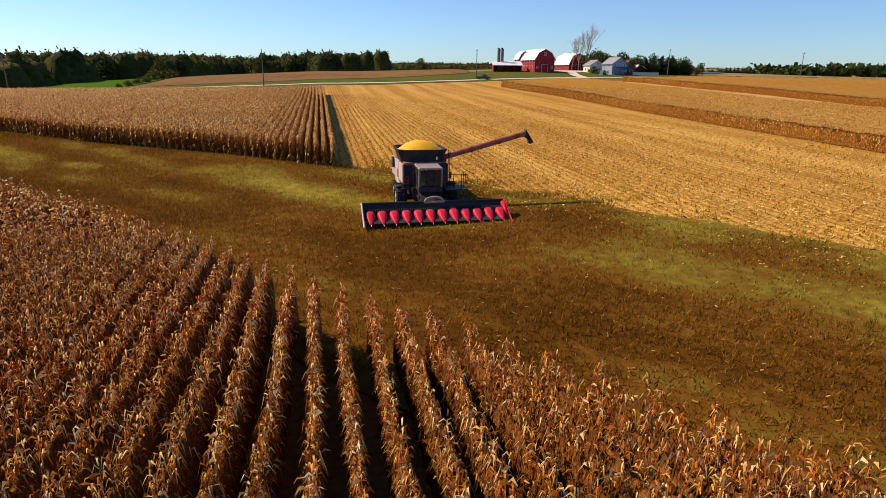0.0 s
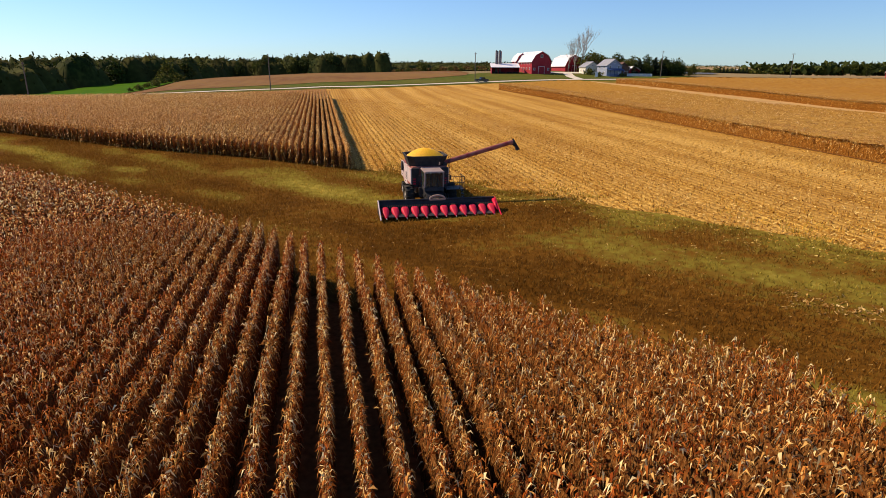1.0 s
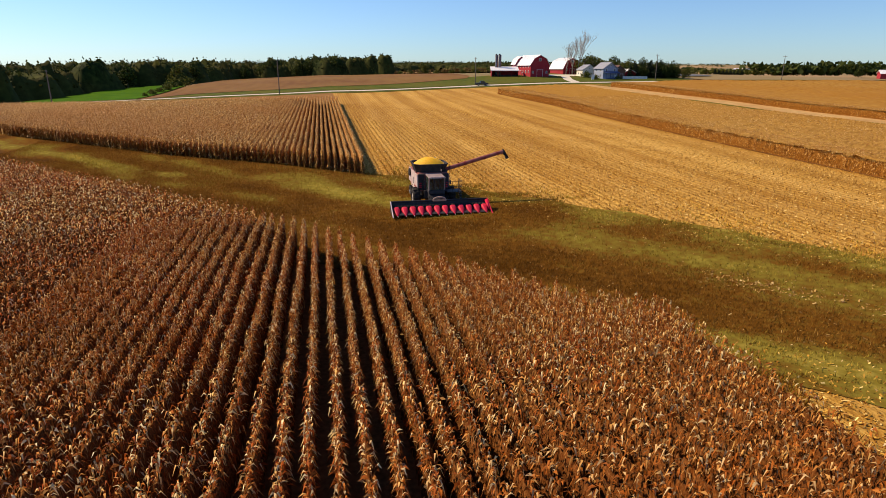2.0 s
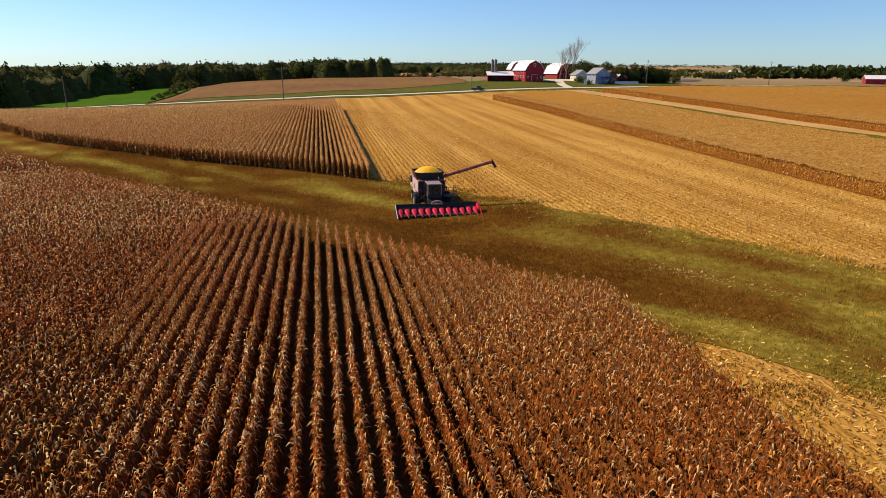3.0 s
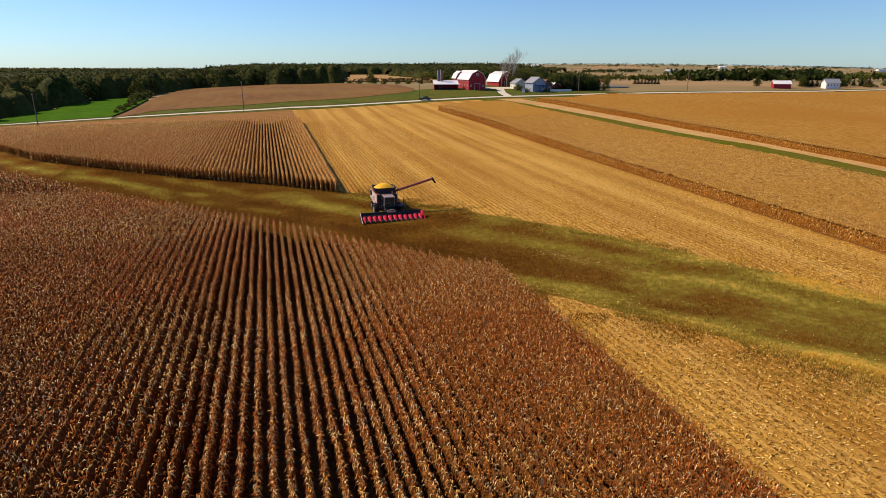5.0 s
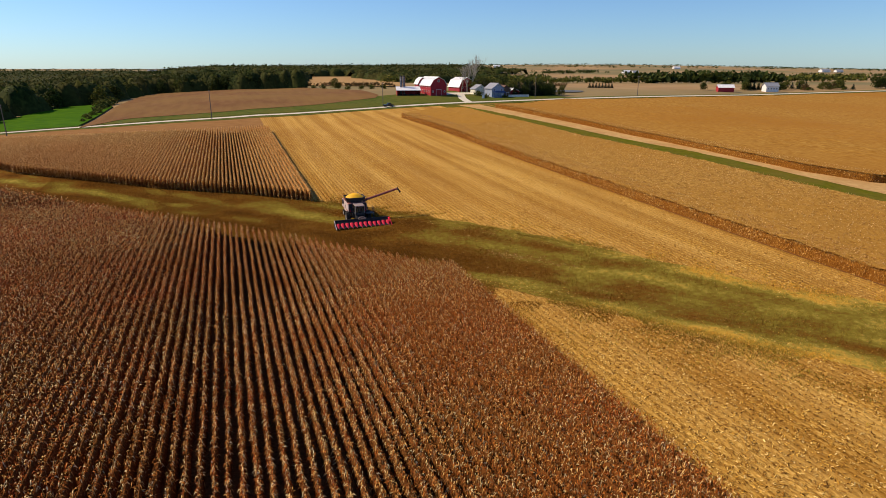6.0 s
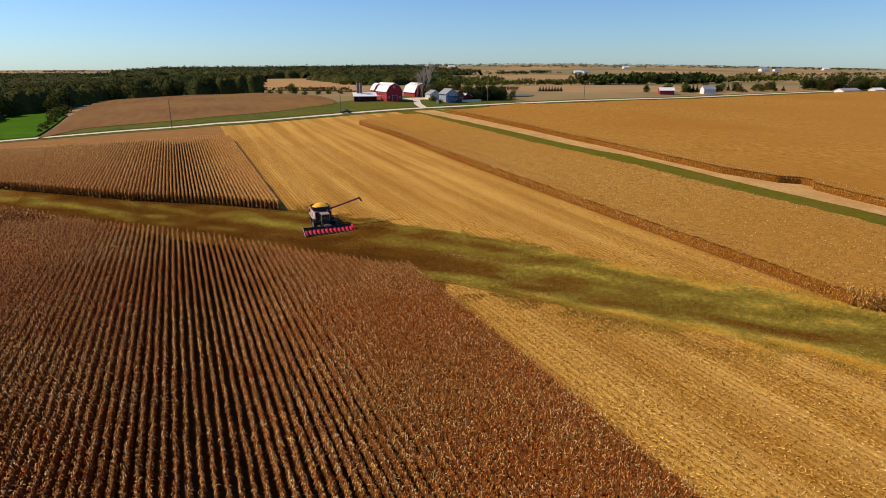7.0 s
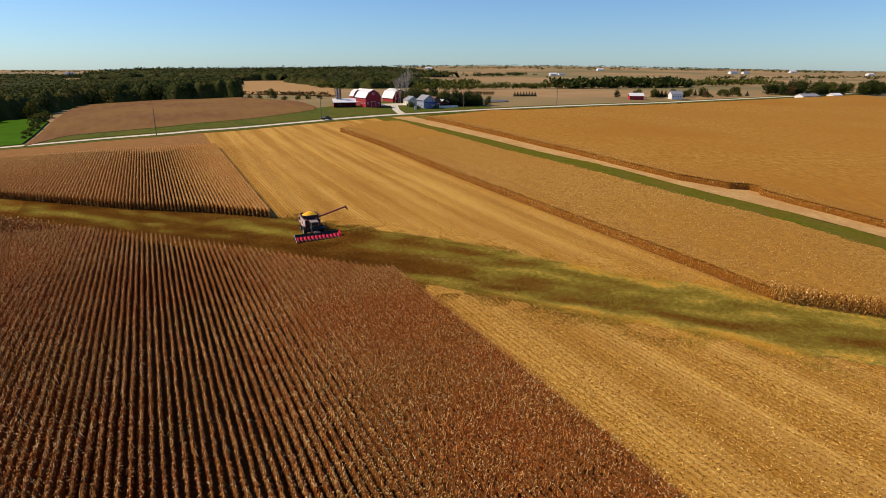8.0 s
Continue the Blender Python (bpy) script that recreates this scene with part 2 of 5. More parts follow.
SHIELD = mat("worn_pale_panel", [(0.56, 0.45, 0.42), (0.68, 0.58, 0.54)], 1.5, 8, rough=0.5, bump=0.1, spec=0.4, big=((0.48, 0.28, 0.24), 0.9, 0.5))
BODY_RED = mat("dusty_dark_red_paint", [(0.26, 0.035, 0.032), (0.36, 0.075, 0.062)], 2, 8, rough=0.5, bump=0.08, big=((0.36, 0.20, 0.15), 1.0, 0.55))
CAB_ROOF = mat("pale_cab_roof", [(0.28, 0.205, 0.185), (0.37, 0.285, 0.26)], 1.5, 8, rough=0.5, bump=0.05)
CHARCOAL = mat("charcoal_steel", [(0.018, 0.017, 0.019), (0.045, 0.041, 0.042)], 3, 8, rough=0.6, bump=0.1, spec=0.25)
RUBBER = mat("tyre_rubber", [(0.012, 0.011, 0.01), (0.03, 0.027, 0.022)], 4, 8, rough=0.85, bump=0.3)
RIM = mat("pale_rim", [(0.35, 0.31, 0.26), (0.48, 0.43, 0.36)], 3, 6, rough=0.5, bump=0.1)
TAN_PLASTIC = mat("tan_cover", [(0.40, 0.26, 0.18), (0.55, 0.38, 0.27)], 3, 6, rough=0.6, bump=0.1)
GRAIN = mat("yellow_corn_grain", [(0.80, 0.36, 0.006), (0.92, 0.47, 0.008), (0.95, 0.56, 0.02)], 40, 4, rough=0.6, bump=0.6)
STEEL = mat("bare_steel", [(0.30, 0.29, 0.28), (0.45, 0.44, 0.43)], 3, 6, rough=0.4, bump=0.05, metal=0.8)
CAR_PAINT = mat("dark_car_paint", [(0.010, 0.011, 0.013), (0.02, 0.021, 0.024)], 2, 4, rough=0.25, bump=0, spec=0.5)


def glass_material(name, tint):
    m = bpy.data.materials.new(name)
    m.use_nodes = True
    b = m.node_tree.nodes["Principled BSDF"]
    b.inputs["Base Color"].default_value = (*tint, 1)
    b.inputs["Roughness"].default_value = 0.12
    b.inputs["Transmission Weight"].default_value = 0.75
    b.inputs["IOR"].default_value = 1.45
    return m


GLASS = glass_material("tinted_cab_glass", (0.14, 0.18, 0.15))
WINDOW_GLASS = glass_material("window_glass", (0.10, 0.12, 0.14))

# ---- land form ----
A = radians(11.6)
FIELD = Matrix.Rotation(A, 4, "Z")
_u = np.arange(-700.0, 6000.0, 5.0)
_h = np.interp(_u, [-500, -40, 0, 30, 60, 120, 180, 230, 260, 300, 420, 700, 1500, 5000], [1, 0.6, 0.2, 0, 0.2, 1.2, 2.6, 4.6, 5.8, 7.6, 8, 6, 10, 12])
_h = np.convolve(np.pad(_h, 4, "edge"), np.ones(9) / 9, "valid")


def smooth(x, a, b):
    t = np.clip((x - a) / (b - a), 0, 1)
    return t * t * (3 - 2 * t)


# edges of the grass waterway, u over v
EV = np.array([-160, -77, -59, -45, -27, -11, 1.4, 15.6, 25, 31, 39, 46, 55, 66.5, 110, 160])
EN = np.array([205, 127, 103.5, 91.5, 75.5, 64.5, 53.3, 36, 23.5, 14.5, 1, -11, -20.5, -33, -75, -120])
SV = np.array([-160, -56, -31, -20, -10, -3.5, 0, 5, 8.2, 12, 21, 28, 33, 45.7, 52, 160])
SU = np.array([198, 79.5, 51.5, 41, 29.3, 21, 16.3, 10.9, 6.8, 5, -4, -15, -20.8, -35.8, -43, -165])


def south_edge(v):
    return np.interp(v, SV, SU)


def north_edge(v):
    return np.interp(v, EV, EN)


def height(v, u):
    """Height of the land in the field's frame: v across the rows, u along them."""
    v, u = np.asarray(v, float), np.asarray(u, float)
    z = np.interp(u, _u, _h)
    z = z - 4.5 * np.exp(-((u + 45) ** 2 + (v - 130) ** 2) / (2 * 45.0 ** 2))
    z = z + 0.05 * np.clip(v, -240, 0) * smooth(u, 110, 270) * (1 - 0.7 * smooth(u, 600, 1400))
    z = z + smooth(v, 5, 105) * np.interp(u, [110, 180, 212, 244, 280, 320, 450, 700], [0, 1.3, 1.7, 2.1, 2.9, 3.0, 2.0, 0]) * (1 - 0.6 * smooth(v, 190, 330))
    z = z + smooth(v, 12, 50) * np.interp(u, [-30, 40, 80, 140, 190, 225], [0, 0.55, 0.75, 1.0, 0.6, 0]) * (1 - smooth(v, 140, 220))
    z = z + 0.5 * smooth(v, 70, 115) * np.interp(u, [20, 80, 195, 225], [0, 1, 1, 0]) * (1 - smooth(v, 150, 260))
    z = z - 0.7 * np.exp(-(((u - 0.5 * (south_edge(v) + north_edge(v))) / 16.0) ** 2)) * smooth(v, -140, -60)
    z = z + 14 * np.exp(-((u - 2500) ** 2 + (v - 1750) ** 2) / (2 * 650.0 ** 2))
    _b = v / np.maximum(u, 1.0)
    z = z + 5 * smooth(u, 1050, 1500) * (1 - smooth(u, 1900, 2600)) * smooth(_b, -0.12, 0.0) * (1 - smooth(_b, 0.38, 0.6))
    z = z + (4 + 14 * smooth(v / np.maximum(u, 1.0), -0.05, 0.45)) * smooth(u, 900, 3000) * (1 - smooth(v / np.maximum(u, 1.0), 1.0, 1.8))
    return z


def mesh_np(name, verts, faces, material, matrix=None):
    me = bpy.data.meshes.new(name)
    verts, faces = np.asarray(verts, np.float32), np.asarray(faces, np.int32)
    k = faces.shape[1]
    me.vertices.add(len(verts))
    me.vertices.foreach_set("co", verts.ravel())
    me.loops.add(faces.size)
    me.loops.foreach_set("vertex_index", faces.ravel())
    me.polygons.add(len(faces))
    me.polygons.foreach_set("loop_start", np.arange(0, faces.size, k, dtype=np.int32))
    me.update(calc_edges=True)
    me.validate()
    me.materials.append(material)
    ob = new(name, me)
    if matrix is not None:
        ob.matrix_world = matrix
    return ob


def grid_faces(na, nb):
    i = np.arange(na - 1)[:, None] * nb + np.arange(nb - 1)[None, :]
    i = i.ravel()
    return np.stack([i, i + 1, i + nb + 1, i + nb], 1)


def cover_of(v, u):
    """Kind of growth in the grass waterway: 0 dead brown weeds, 0.6 olive grass, 1 straw. Lowered before the combine's
    header to darken the ground like its shade.
    """
    lo, hi = south_edge(v), north_edge(v)
    s = (u - lo) / np.maximum(hi - lo, 1)
    along, across = 0.66 * v - 0.75 * u, 0.75 * v + 0.66 * u
    n1 = np.array([noise.noise((a * 0.035, c * 0.22, 4.0)) for a, c in zip(along.ravel(), across.ravel())]).reshape(v.shape)
    n2 = np.array([noise.noise((a * 0.16, c * 0.3, 9.0)) for a, c in zip(along.ravel(), across.ravel())]).reshape(v.shape)
    g = 0.16 + 0.36 * np.exp(-(((s - 0.66) / 0.17) ** 2)) * (1 - 0.5 * smooth(v, 15, 40)) + 0.36 * smooth(v, 14, 42) + (0.32 - 0.10 * smooth(v, 15, 40)) * n1 + 0.34 * n2
    g = g + 0.42 * smooth(v, 8, 16) * np.exp(-((np.clip(s, -2, 2) / 0.13) ** 2)) * (s > -0.3)
    g = g + 0.30 * smooth(v, -6, 10) * smooth(s, 0.8, 1.0)
    # brown patch before the header, painting in the dark of its shadow
    g = g - 0.4 * np.exp(-(((v - 8.0) / 6.0) ** 2) - ((u - 31.0) / 3.0) ** 2)
    outside = np.maximum(np.maximum(u - hi, lo - u), 0)
    return np.clip(g + 0.03 * outside, 0.02, 1)


def set_cover(ob, v, u):
    a = ob.data.attributes.new("cover", "FLOAT", "POINT")
    a.data.foreach_set("value", np.ascontiguousarray(cover_of(v, u).ravel(), dtype=np.float32))


def ragged(v, seed, amount):
    return amount * np.array([1.3 * noise.noise((x * 0.09, seed, 0.5)) + 0.9 * noise.noise((x * 0.33, seed, 2.5)) + 0.5 * noise.noise((x * 1.1, seed, 5.5)) for x in v])


def sheet(name, us, vlo, vhi, nv, dz, material, along="u", label="", category="ground", kind="structure"):
    """A sheet on the land between two edges: arrays of the first coordinate and of both edges."""
    us = np.asarray(us, float)
    lo, hi = np.broadcast_to(vlo, us.shape), np.broadcast_to(vhi, us.shape)
    s = np.linspace(0, 1, nv)
    b = lo[:, None] + (hi - lo)[:, None] * s[None, :]
    a = np.repeat(us[:, None], nv, 1)
    v, u = (b, a) if along == "u" else (a, b)
    verts = np.stack([v, u, height(v, u) + dz], -1).reshape(-1, 3)
    ob = mesh_np(name, verts, grid_faces(len(us), nv), material, FIELD)
    ob.data.polygons.foreach_set("use_smooth", np.ones(len(ob.data.polygons), bool))
    if along == "u":
        ob.data.flip_normals()
    return tagged(ob, label, category, "", kind)


def steps(a, b, d):
    return np.linspace(a, b, max(2, int(math.ceil(abs(b - a) / d)) + 1))


_ax = np.concatenate([-np.geomspace(4800, 160, 40), np.arange(-150, 151, 5.0), np.geomspace(160, 4800, 40)])
_uu = np.concatenate([-np.geomspace(800, 130, 12), np.arange(-120, 331, 5.0), np.geomspace(340, 4800, 60)])
_vv, _ug = np.meshgrid(_ax, _uu)
ground = mesh_np("ground", np.stack([_vv, _ug, height(_vv, _ug) - 0.3], -1).reshape(-1, 3), grid_faces(len(_uu), len(_ax)), FAR_LAND, FIELD)
ground.data.polygons.foreach_set("use_smooth", np.ones(len(ground.data.polygons), bool))
tagged(ground, "rolling tan and olive farmland reaching the horizon", "ground", "", "structure")

ROAD_V = np.array([-400, -104, -75, -38, -13, 11, 38, 67, 114, 160, 208, 282, 384, 700])
ROAD_U = np.array([112, 200, 208, 213.5, 214, 218, 224, 229, 235, 242, 246, 255, 264, 290])


def road_u(v):
    return np.interp(v, ROAD_V, ROAD_U)


def lane_v(u):
    return np.interp(u, [-100, -1, 12, 25, 43, 66, 91, 125, 167, 217, 243], [119, 116.5, 115.4, 112.6, 111, 110.6, 107.8, 105.4, 101.6, 96, 92.5])


def strip_east(u):
    """Eastern edge of the corn strip beside the lane."""
    return np.interp(u, [-60, -17, 2, 15, 30, 49, 73, 103, 144, 190], [102, 100, 100.6, 98.8, 96.6, 96, 94.6, 92.6, 90.4, 88.5])


def east_edge(u):
    """Edge of the eastern corn beside the lane, with a notch."""
    return np.interp(u, [-60, 3, 17, 26, 28, 31, 34, 47, 70, 101, 137, 183, 207], [126, 123.4, 122.6, 122.8, 125.2, 125.0, 120.6, 115.6, 114.2, 114.6, 112.4, 109.2, 107])


vs = steps(-160, 160, 0.8)
_lo = south_edge(vs) - 1 + (ragged(vs, 3.0, 1.3) - 0.8) * smooth(vs, 11, 17)
_hi = north_edge(vs) + 1 + (ragged(vs, 8.0, 1.6) + 1.0) * smooth(vs, 1, 5)
waterway = sheet("grass_waterway", vs, _lo, _hi, 46, 0.09, GRASS, "v", "rough olive and brown grass strip between the corn fields", "grass")
_s = np.linspace(0, 1, 46)
set_cover(waterway, np.repeat(vs[:, None], 46, 1), _lo[:, None] + (_hi - _lo)[:, None] * _s[None, :])
vs = steps(-160, 64, 4)
sheet("stubble_headland", steps(60, 190, 4), 170.0, road_u(steps(60, 190, 4)) - 6, 14, 0.03, STUBBLE, "v", "golden harvested headland along the road", "field")
sheet("stubble_field_north", vs, np.maximum(north_edge(vs) - 1, -80), road_u(vs) - 6, 50, 0.0, STUBBLE, "v", "golden harvested corn stubble with rows of residue", "field")
us = steps(-140, 5, 4)
sheet("stubble_field_south", us, 11.0, np.interp(-us, -SU[::1], SV), 24, 0.05, STUBBLE, "u", "golden harvested corn stubble beside standing corn", "field")
vs = steps(-400, 700, 6)
sheet("gravel_road", vs, road_u(vs) - 2.2, road_u(vs) + 2.2, 4, 0.25, ROAD, "v", "pale gravel country road", "road")
sheet("road_verge", vs, road_u(vs) - 7.5, road_u(vs) + 7.5, 5, 0.12, VERGE, "v", "green mown grass ditches along the gravel road", "grass")
us = steps(-100, 229, 0.8)
sheet("grass_lane", us, np.minimum(strip_east(us) - 2, lane_v(us) - 6), lane_v(us) + ragged(us, 41, 0.7), 6, 0.06, GREEN, "u", "narrow green grass lane between fields", "grass")
us = steps(-100, 226, 1.5)
sheet("bare_strip", us, lane_v(us), np.maximum(east_edge(us), lane_v(us) + 4) + 0.8, 5, 0.05, SAND, "u", "bare tan strip beside the grass lane", "field")


vs = steps(104, 190, 3)
sheet("lane_end_verge", vs, np.interp(vs, [104, 116, 190], [206, 204, 222]), road_u(vs) - 5, 8, 0.03, GREEN, "v", "rough green grass where the lane meets the road", "grass")
vs = steps(-66, 70, 5)
sheet("brown_field", vs, np.interp(vs, [-66, -54, -12, 30, 67, 70], [206, 234, 238, 252, 270, 282]), np.interp(vs, [-66, -24, 15, 45, 56, 70], [440, 437, 424, 427, 385, 333]), 30, 0.35, BROWN_FIELD, "v", "brown harvested bean field behind the road", "field")
vs = steps(-60, 100, 5)
sheet("green_verge_strip", vs, road_u(vs) + 6, np.interp(vs, [-54, -12, 30, 67, 100], [234, 238, 252, 271, 270]) + 1, 5, 0.22, VERGE, "v", "green grass strip between road and brown field", "grass")
vs = steps(-112, -68, 4)
sheet("green_crop_field", vs, road_u(vs) + 6, np.interp(vs, [-112, -94, -78, -68], [240, 325, 330, 300]), 14, 0.3, BRIGHT_GREEN, "v", "bright green cover crop beside dark woods", "field")
us = steps(385, 1060, 12)
sheet("far_tan_field", us, np.interp(us, [385, 520, 935, 1060], [105, 50, 99, 130]), np.interp(us, [385, 782, 1060], [112, 223, 278]), 16, 0.5, TAN_FIELD, "u", "pale tan harvested field between woods", "field")
vs = steps(54, 173, 4)
sheet("farm_lawn", vs, road_u(vs) + 5, np.interp(vs, [54, 78, 116, 173], [274, 280, 300, 266]), 12, 0.2, VERGE, "v", "green farmyard lawn", "grass")
ds = steps(0, 1, 0.1)
_du, _dv = np.interp(ds, [0, 0.5, 1], [232, 252, 273]), np.interp(ds, [0, 0.5, 1], [105.5, 109.5, 116.5])
sheet("farm_drive", _du, _dv - 2.2, _dv + 2.2, 4, 0.3, ROAD, "u", "pale gravel farm driveway", "road")
vs = steps(96, 134, 4)
sheet("farm_yard", vs, 271.0, 281.0, 6, 0.34, ROAD, "v", "pale gravel farmyard between barns and house", "road")
_a = np.linspace(0, math.pi, 14)
sheet("pond", 192 - 14 * np.cos(_a), 286 - 8 * np.sin(_a) - 1, 286 + 8 * np.sin(_a), 6, 0.1, POND, "v", "small still pond reflecting the sky", "water")

# ---- standing corn ----
ROW = 0.762


def line_v(v, u):
    """A row runs straight, or along a field's edge where it is given as a function of u."""
    return v(u) if callable(v) else v + 0.0 * u


def row_shift(v, u):
    """How far a planted row strays from its straight line."""
    return 0.028 * np.sin(0.31 * u + 3.1 * v) + 0.022 * np.sin(0.83 * u + 1.7 * v)


def corn(name, rows_v, u_range, gap, leaves, seg, seed, label, tall=2.45, wide=0.075, reach=0.42, material=None, low=0.38, across=0.62, droop=0.40):
    """A stand of dry corn in rows: for each row the plants of its stretch, each a stalk and drooping leaves."""
    rng = np.random.default_rng(seed)
    pv, pu = [], []
    for v in rows_v:
        for a, b in u_range(v):
            n = int((b - a) / gap)
            if n < 1:
                continue
            u = a + (np.arange(n) + rng.random(n)) * gap
            pu.append(u)
            pv.append(line_v(v, u) + row_shift(line_v(v, u), u) + rng.normal(0, 0.035, n))
    v, u = np.concatenate(pv), np.concatenate(pu)
    n = len(v)
    z = height(v, u)
    tall_i = tall * (0.95 + 0.09 * rng.random(n))
    lean = rng.normal(0, 0.07, (n, 2)) * (0.5, 1.0)
    V, F = [], []
    base = 0
    # stalk: one narrow upright blade turned at random, with the tassel as its tip
    ang = rng.random(n) * math.pi
    dx, dy = np.cos(ang) * 0.018, np.sin(ang) * 0.018
    p0, p1 = np.stack([v, u, z], 1), np.stack([v + lean[:, 0], u + lean[:, 1], z + tall_i], 1)
    d = np.stack([dx, dy, np.zeros(n)], 1)
    V += [np.stack([p0 - d, p0 + d, p1], 1).reshape(-1, 3)]
    F += [np.arange(3 * n).reshape(-1, 3)]
    base = 3 * n
    for k in range(leaves):
        f = low + (0.97 - low) * ((k + rng.random(n)) / leaves) ** 0.8
        az = rng.random(n) * 2 * math.pi
        L = reach * (0.6 + 0.7 * rng.random(n)) * (1.2 - 0.5 * f)
        dirn = np.stack([np.cos(az) * across, np.sin(az)], 1)
        o = np.stack([v + lean[:, 0] * f, u + lean[:, 1] * f, z + tall_i * f], 1)
        rise = 0.0 + 0.12 * rng.random(n)
        drop = droop * (-1 + 1.05 * rng.random(n))
        w = wide * (0.7 + 0.6 * rng.random(n))
        side = np.stack([-dirn[:, 1] * w / 2, dirn[:, 0] * w / 2, rng.normal(0, 0.015, n)], 1)
        mid = o + np.concatenate([dirn * (L * 0.5)[:, None], rise[:, None]], 1)
        tip = o + np.concatenate([dirn * L[:, None], drop[:, None]], 1)
        if seg == 2:
            V.append(np.stack([o - side * 0.4, o + side * 0.4, mid - side, mid + side, tip], 1).reshape(-1, 3))
            i = base + 5 * np.arange(n)[:, None]
            F.append(np.concatenate([i + [0, 1, 3], i + [0, 3, 2], i + [2, 3, 4]], 0))
            base += 5 * n
        else:
            V.append(np.stack([o, mid - side * 1.3, mid + side * 1.3, tip], 1).reshape(-1, 3))
            i = base + 4 * np.arange(n)[:, None]
            F.append(np.concatenate([i + [0, 1, 2], i + [1, 3, 2]], 0))
            base += 4 * n
    ob = mesh_np(name, np.concatenate(V), np.concatenate(F), material or CORN, FIELD)
    return tagged(ob, label, "corn", "standing corn", "stuff")


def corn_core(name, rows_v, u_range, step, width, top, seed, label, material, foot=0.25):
    """An uneven ridge along each row, standing in for its close mass of stalks and hanging lower leaves. The brown
    materials carry the shade inside the row in their colour.
    """
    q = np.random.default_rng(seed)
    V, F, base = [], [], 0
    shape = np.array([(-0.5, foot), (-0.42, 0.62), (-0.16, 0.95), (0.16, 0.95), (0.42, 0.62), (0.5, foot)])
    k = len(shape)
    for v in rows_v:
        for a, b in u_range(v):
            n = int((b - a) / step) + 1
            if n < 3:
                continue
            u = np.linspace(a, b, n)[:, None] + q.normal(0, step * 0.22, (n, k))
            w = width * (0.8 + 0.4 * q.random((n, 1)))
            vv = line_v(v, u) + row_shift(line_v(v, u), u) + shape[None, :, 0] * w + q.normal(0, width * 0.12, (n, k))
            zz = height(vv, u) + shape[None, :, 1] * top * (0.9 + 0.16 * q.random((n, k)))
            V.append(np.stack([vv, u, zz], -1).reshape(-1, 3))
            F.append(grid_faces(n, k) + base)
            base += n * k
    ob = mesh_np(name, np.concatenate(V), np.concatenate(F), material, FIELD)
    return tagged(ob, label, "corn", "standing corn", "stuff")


def clip_range(v, a, b):
    return [(a, b)] if b > a else []


SR = 10.9 - ROW * np.arange(0, 195)
vs = steps(-140, 10.9, 4)
sheet("south_corn_soil", vs, -110.0, south_edge(vs) - 0.3, 30, 0.03, SOIL, "v", "dark bare soil between the corn rows", "soil")


def first_u(v):
    """Where the rows begin to be seen behind the walk."""
    return max(-60.0, -58.0 - (v + 24) / 0.75)


def south_rows(a, b, lo=-200, hi=20):
    return lambda v: clip_range(v, max(a, first_u(v)), min(b, south_edge(v) + (1.1 if v > -14 else 0.3))) if lo < v <= hi else []


corn("corn_stand_near", SR, south_rows(2.0, 26.0, -16), 0.13, 24, 2, 1, "dense rows of dry rust-brown and tan standing corn", wide=0.028, reach=0.23, low=0.36, droop=0.24, across=0.95)
corn("corn_stand", SR, lambda v: south_rows(-60, 2.0, -200, -14)(v) + south_rows(2.0, 26.0, -200, -16)(v) + south_rows(-60, -46.0, -14)(v), 0.20, 8, 1, 2, "rows of dry rust-brown standing corn", wide=0.046, reach=0.27, low=0.42, droop=0.24, across=1.0)
corn("corn_stand_edge", SR, south_rows(-46.0, 2.0, -14), 0.15, 12, 1, 38, "rows of dry rust-brown and tan standing corn", wide=0.04, reach=0.28, low=0.34, droop=0.26, across=1.0)
corn("corn_stand_back", SR, south_rows(26.0, 56.0), 0.26, 6, 1, 12, "rows of dry rust-brown standing corn", wide=0.068, reach=0.29, low=0.5, droop=0.2, across=1.0)
corn("corn_stand_far", SR, south_rows(56.0, 150.0), 0.6, 3, 1, 3, "rows of dry rust-brown standing corn", wide=0.14, reach=0.30, low=0.6, droop=0.25)
# added ridges that close the rows, coloured dark for the shade in them
corn_core("corn_row_mass_near", SR, south_rows(-46.0, 26.0, -16), 0.18, 0.20, 1.92, 201, "dark ridges for the shaded stalks and hanging leaves inside the corn rows", CORN_CORE_SHADED)
corn_core("corn_row_mass", SR, lambda v: south_rows(-60, 26.0, -200, -16)(v) + south_rows(-60, -46.0, -16)(v), 0.6, 0.22, 1.85, 202, "dark ridges for the shaded stalks and hanging leaves inside the corn rows", CORN_CORE_SHADED)
corn_core("corn_row_mass_far", SR, south_rows(26.0, 150.0), 0.9, 0.24, 1.6, 207, "dark ridges for the shaded stalks and hanging leaves inside the far corn rows", CORN_CORE_SHADED)
NR = 0.8 - ROW * np.arange(0, 190)


def north_far(v):
    return np.interp(v, [-150, 0.8], [158, 165])


vs = steps(-144, 1.1, 4)
sheet("north_corn_soil", vs, north_edge(vs), north_far(vs), 30, 0.06, SOIL, "v", "dark soil under the northern corn", "soil")
corn("north_corn_front", NR[:90], lambda v: clip_range(v, north_edge(v), north_edge(v) + 22), 0.24, 6, 1, 14, "front of the northern rows of dry tan and brown corn", wide=0.08, reach=0.32, material=CORN_PALE, low=0.35, droop=0.25, across=0.9)
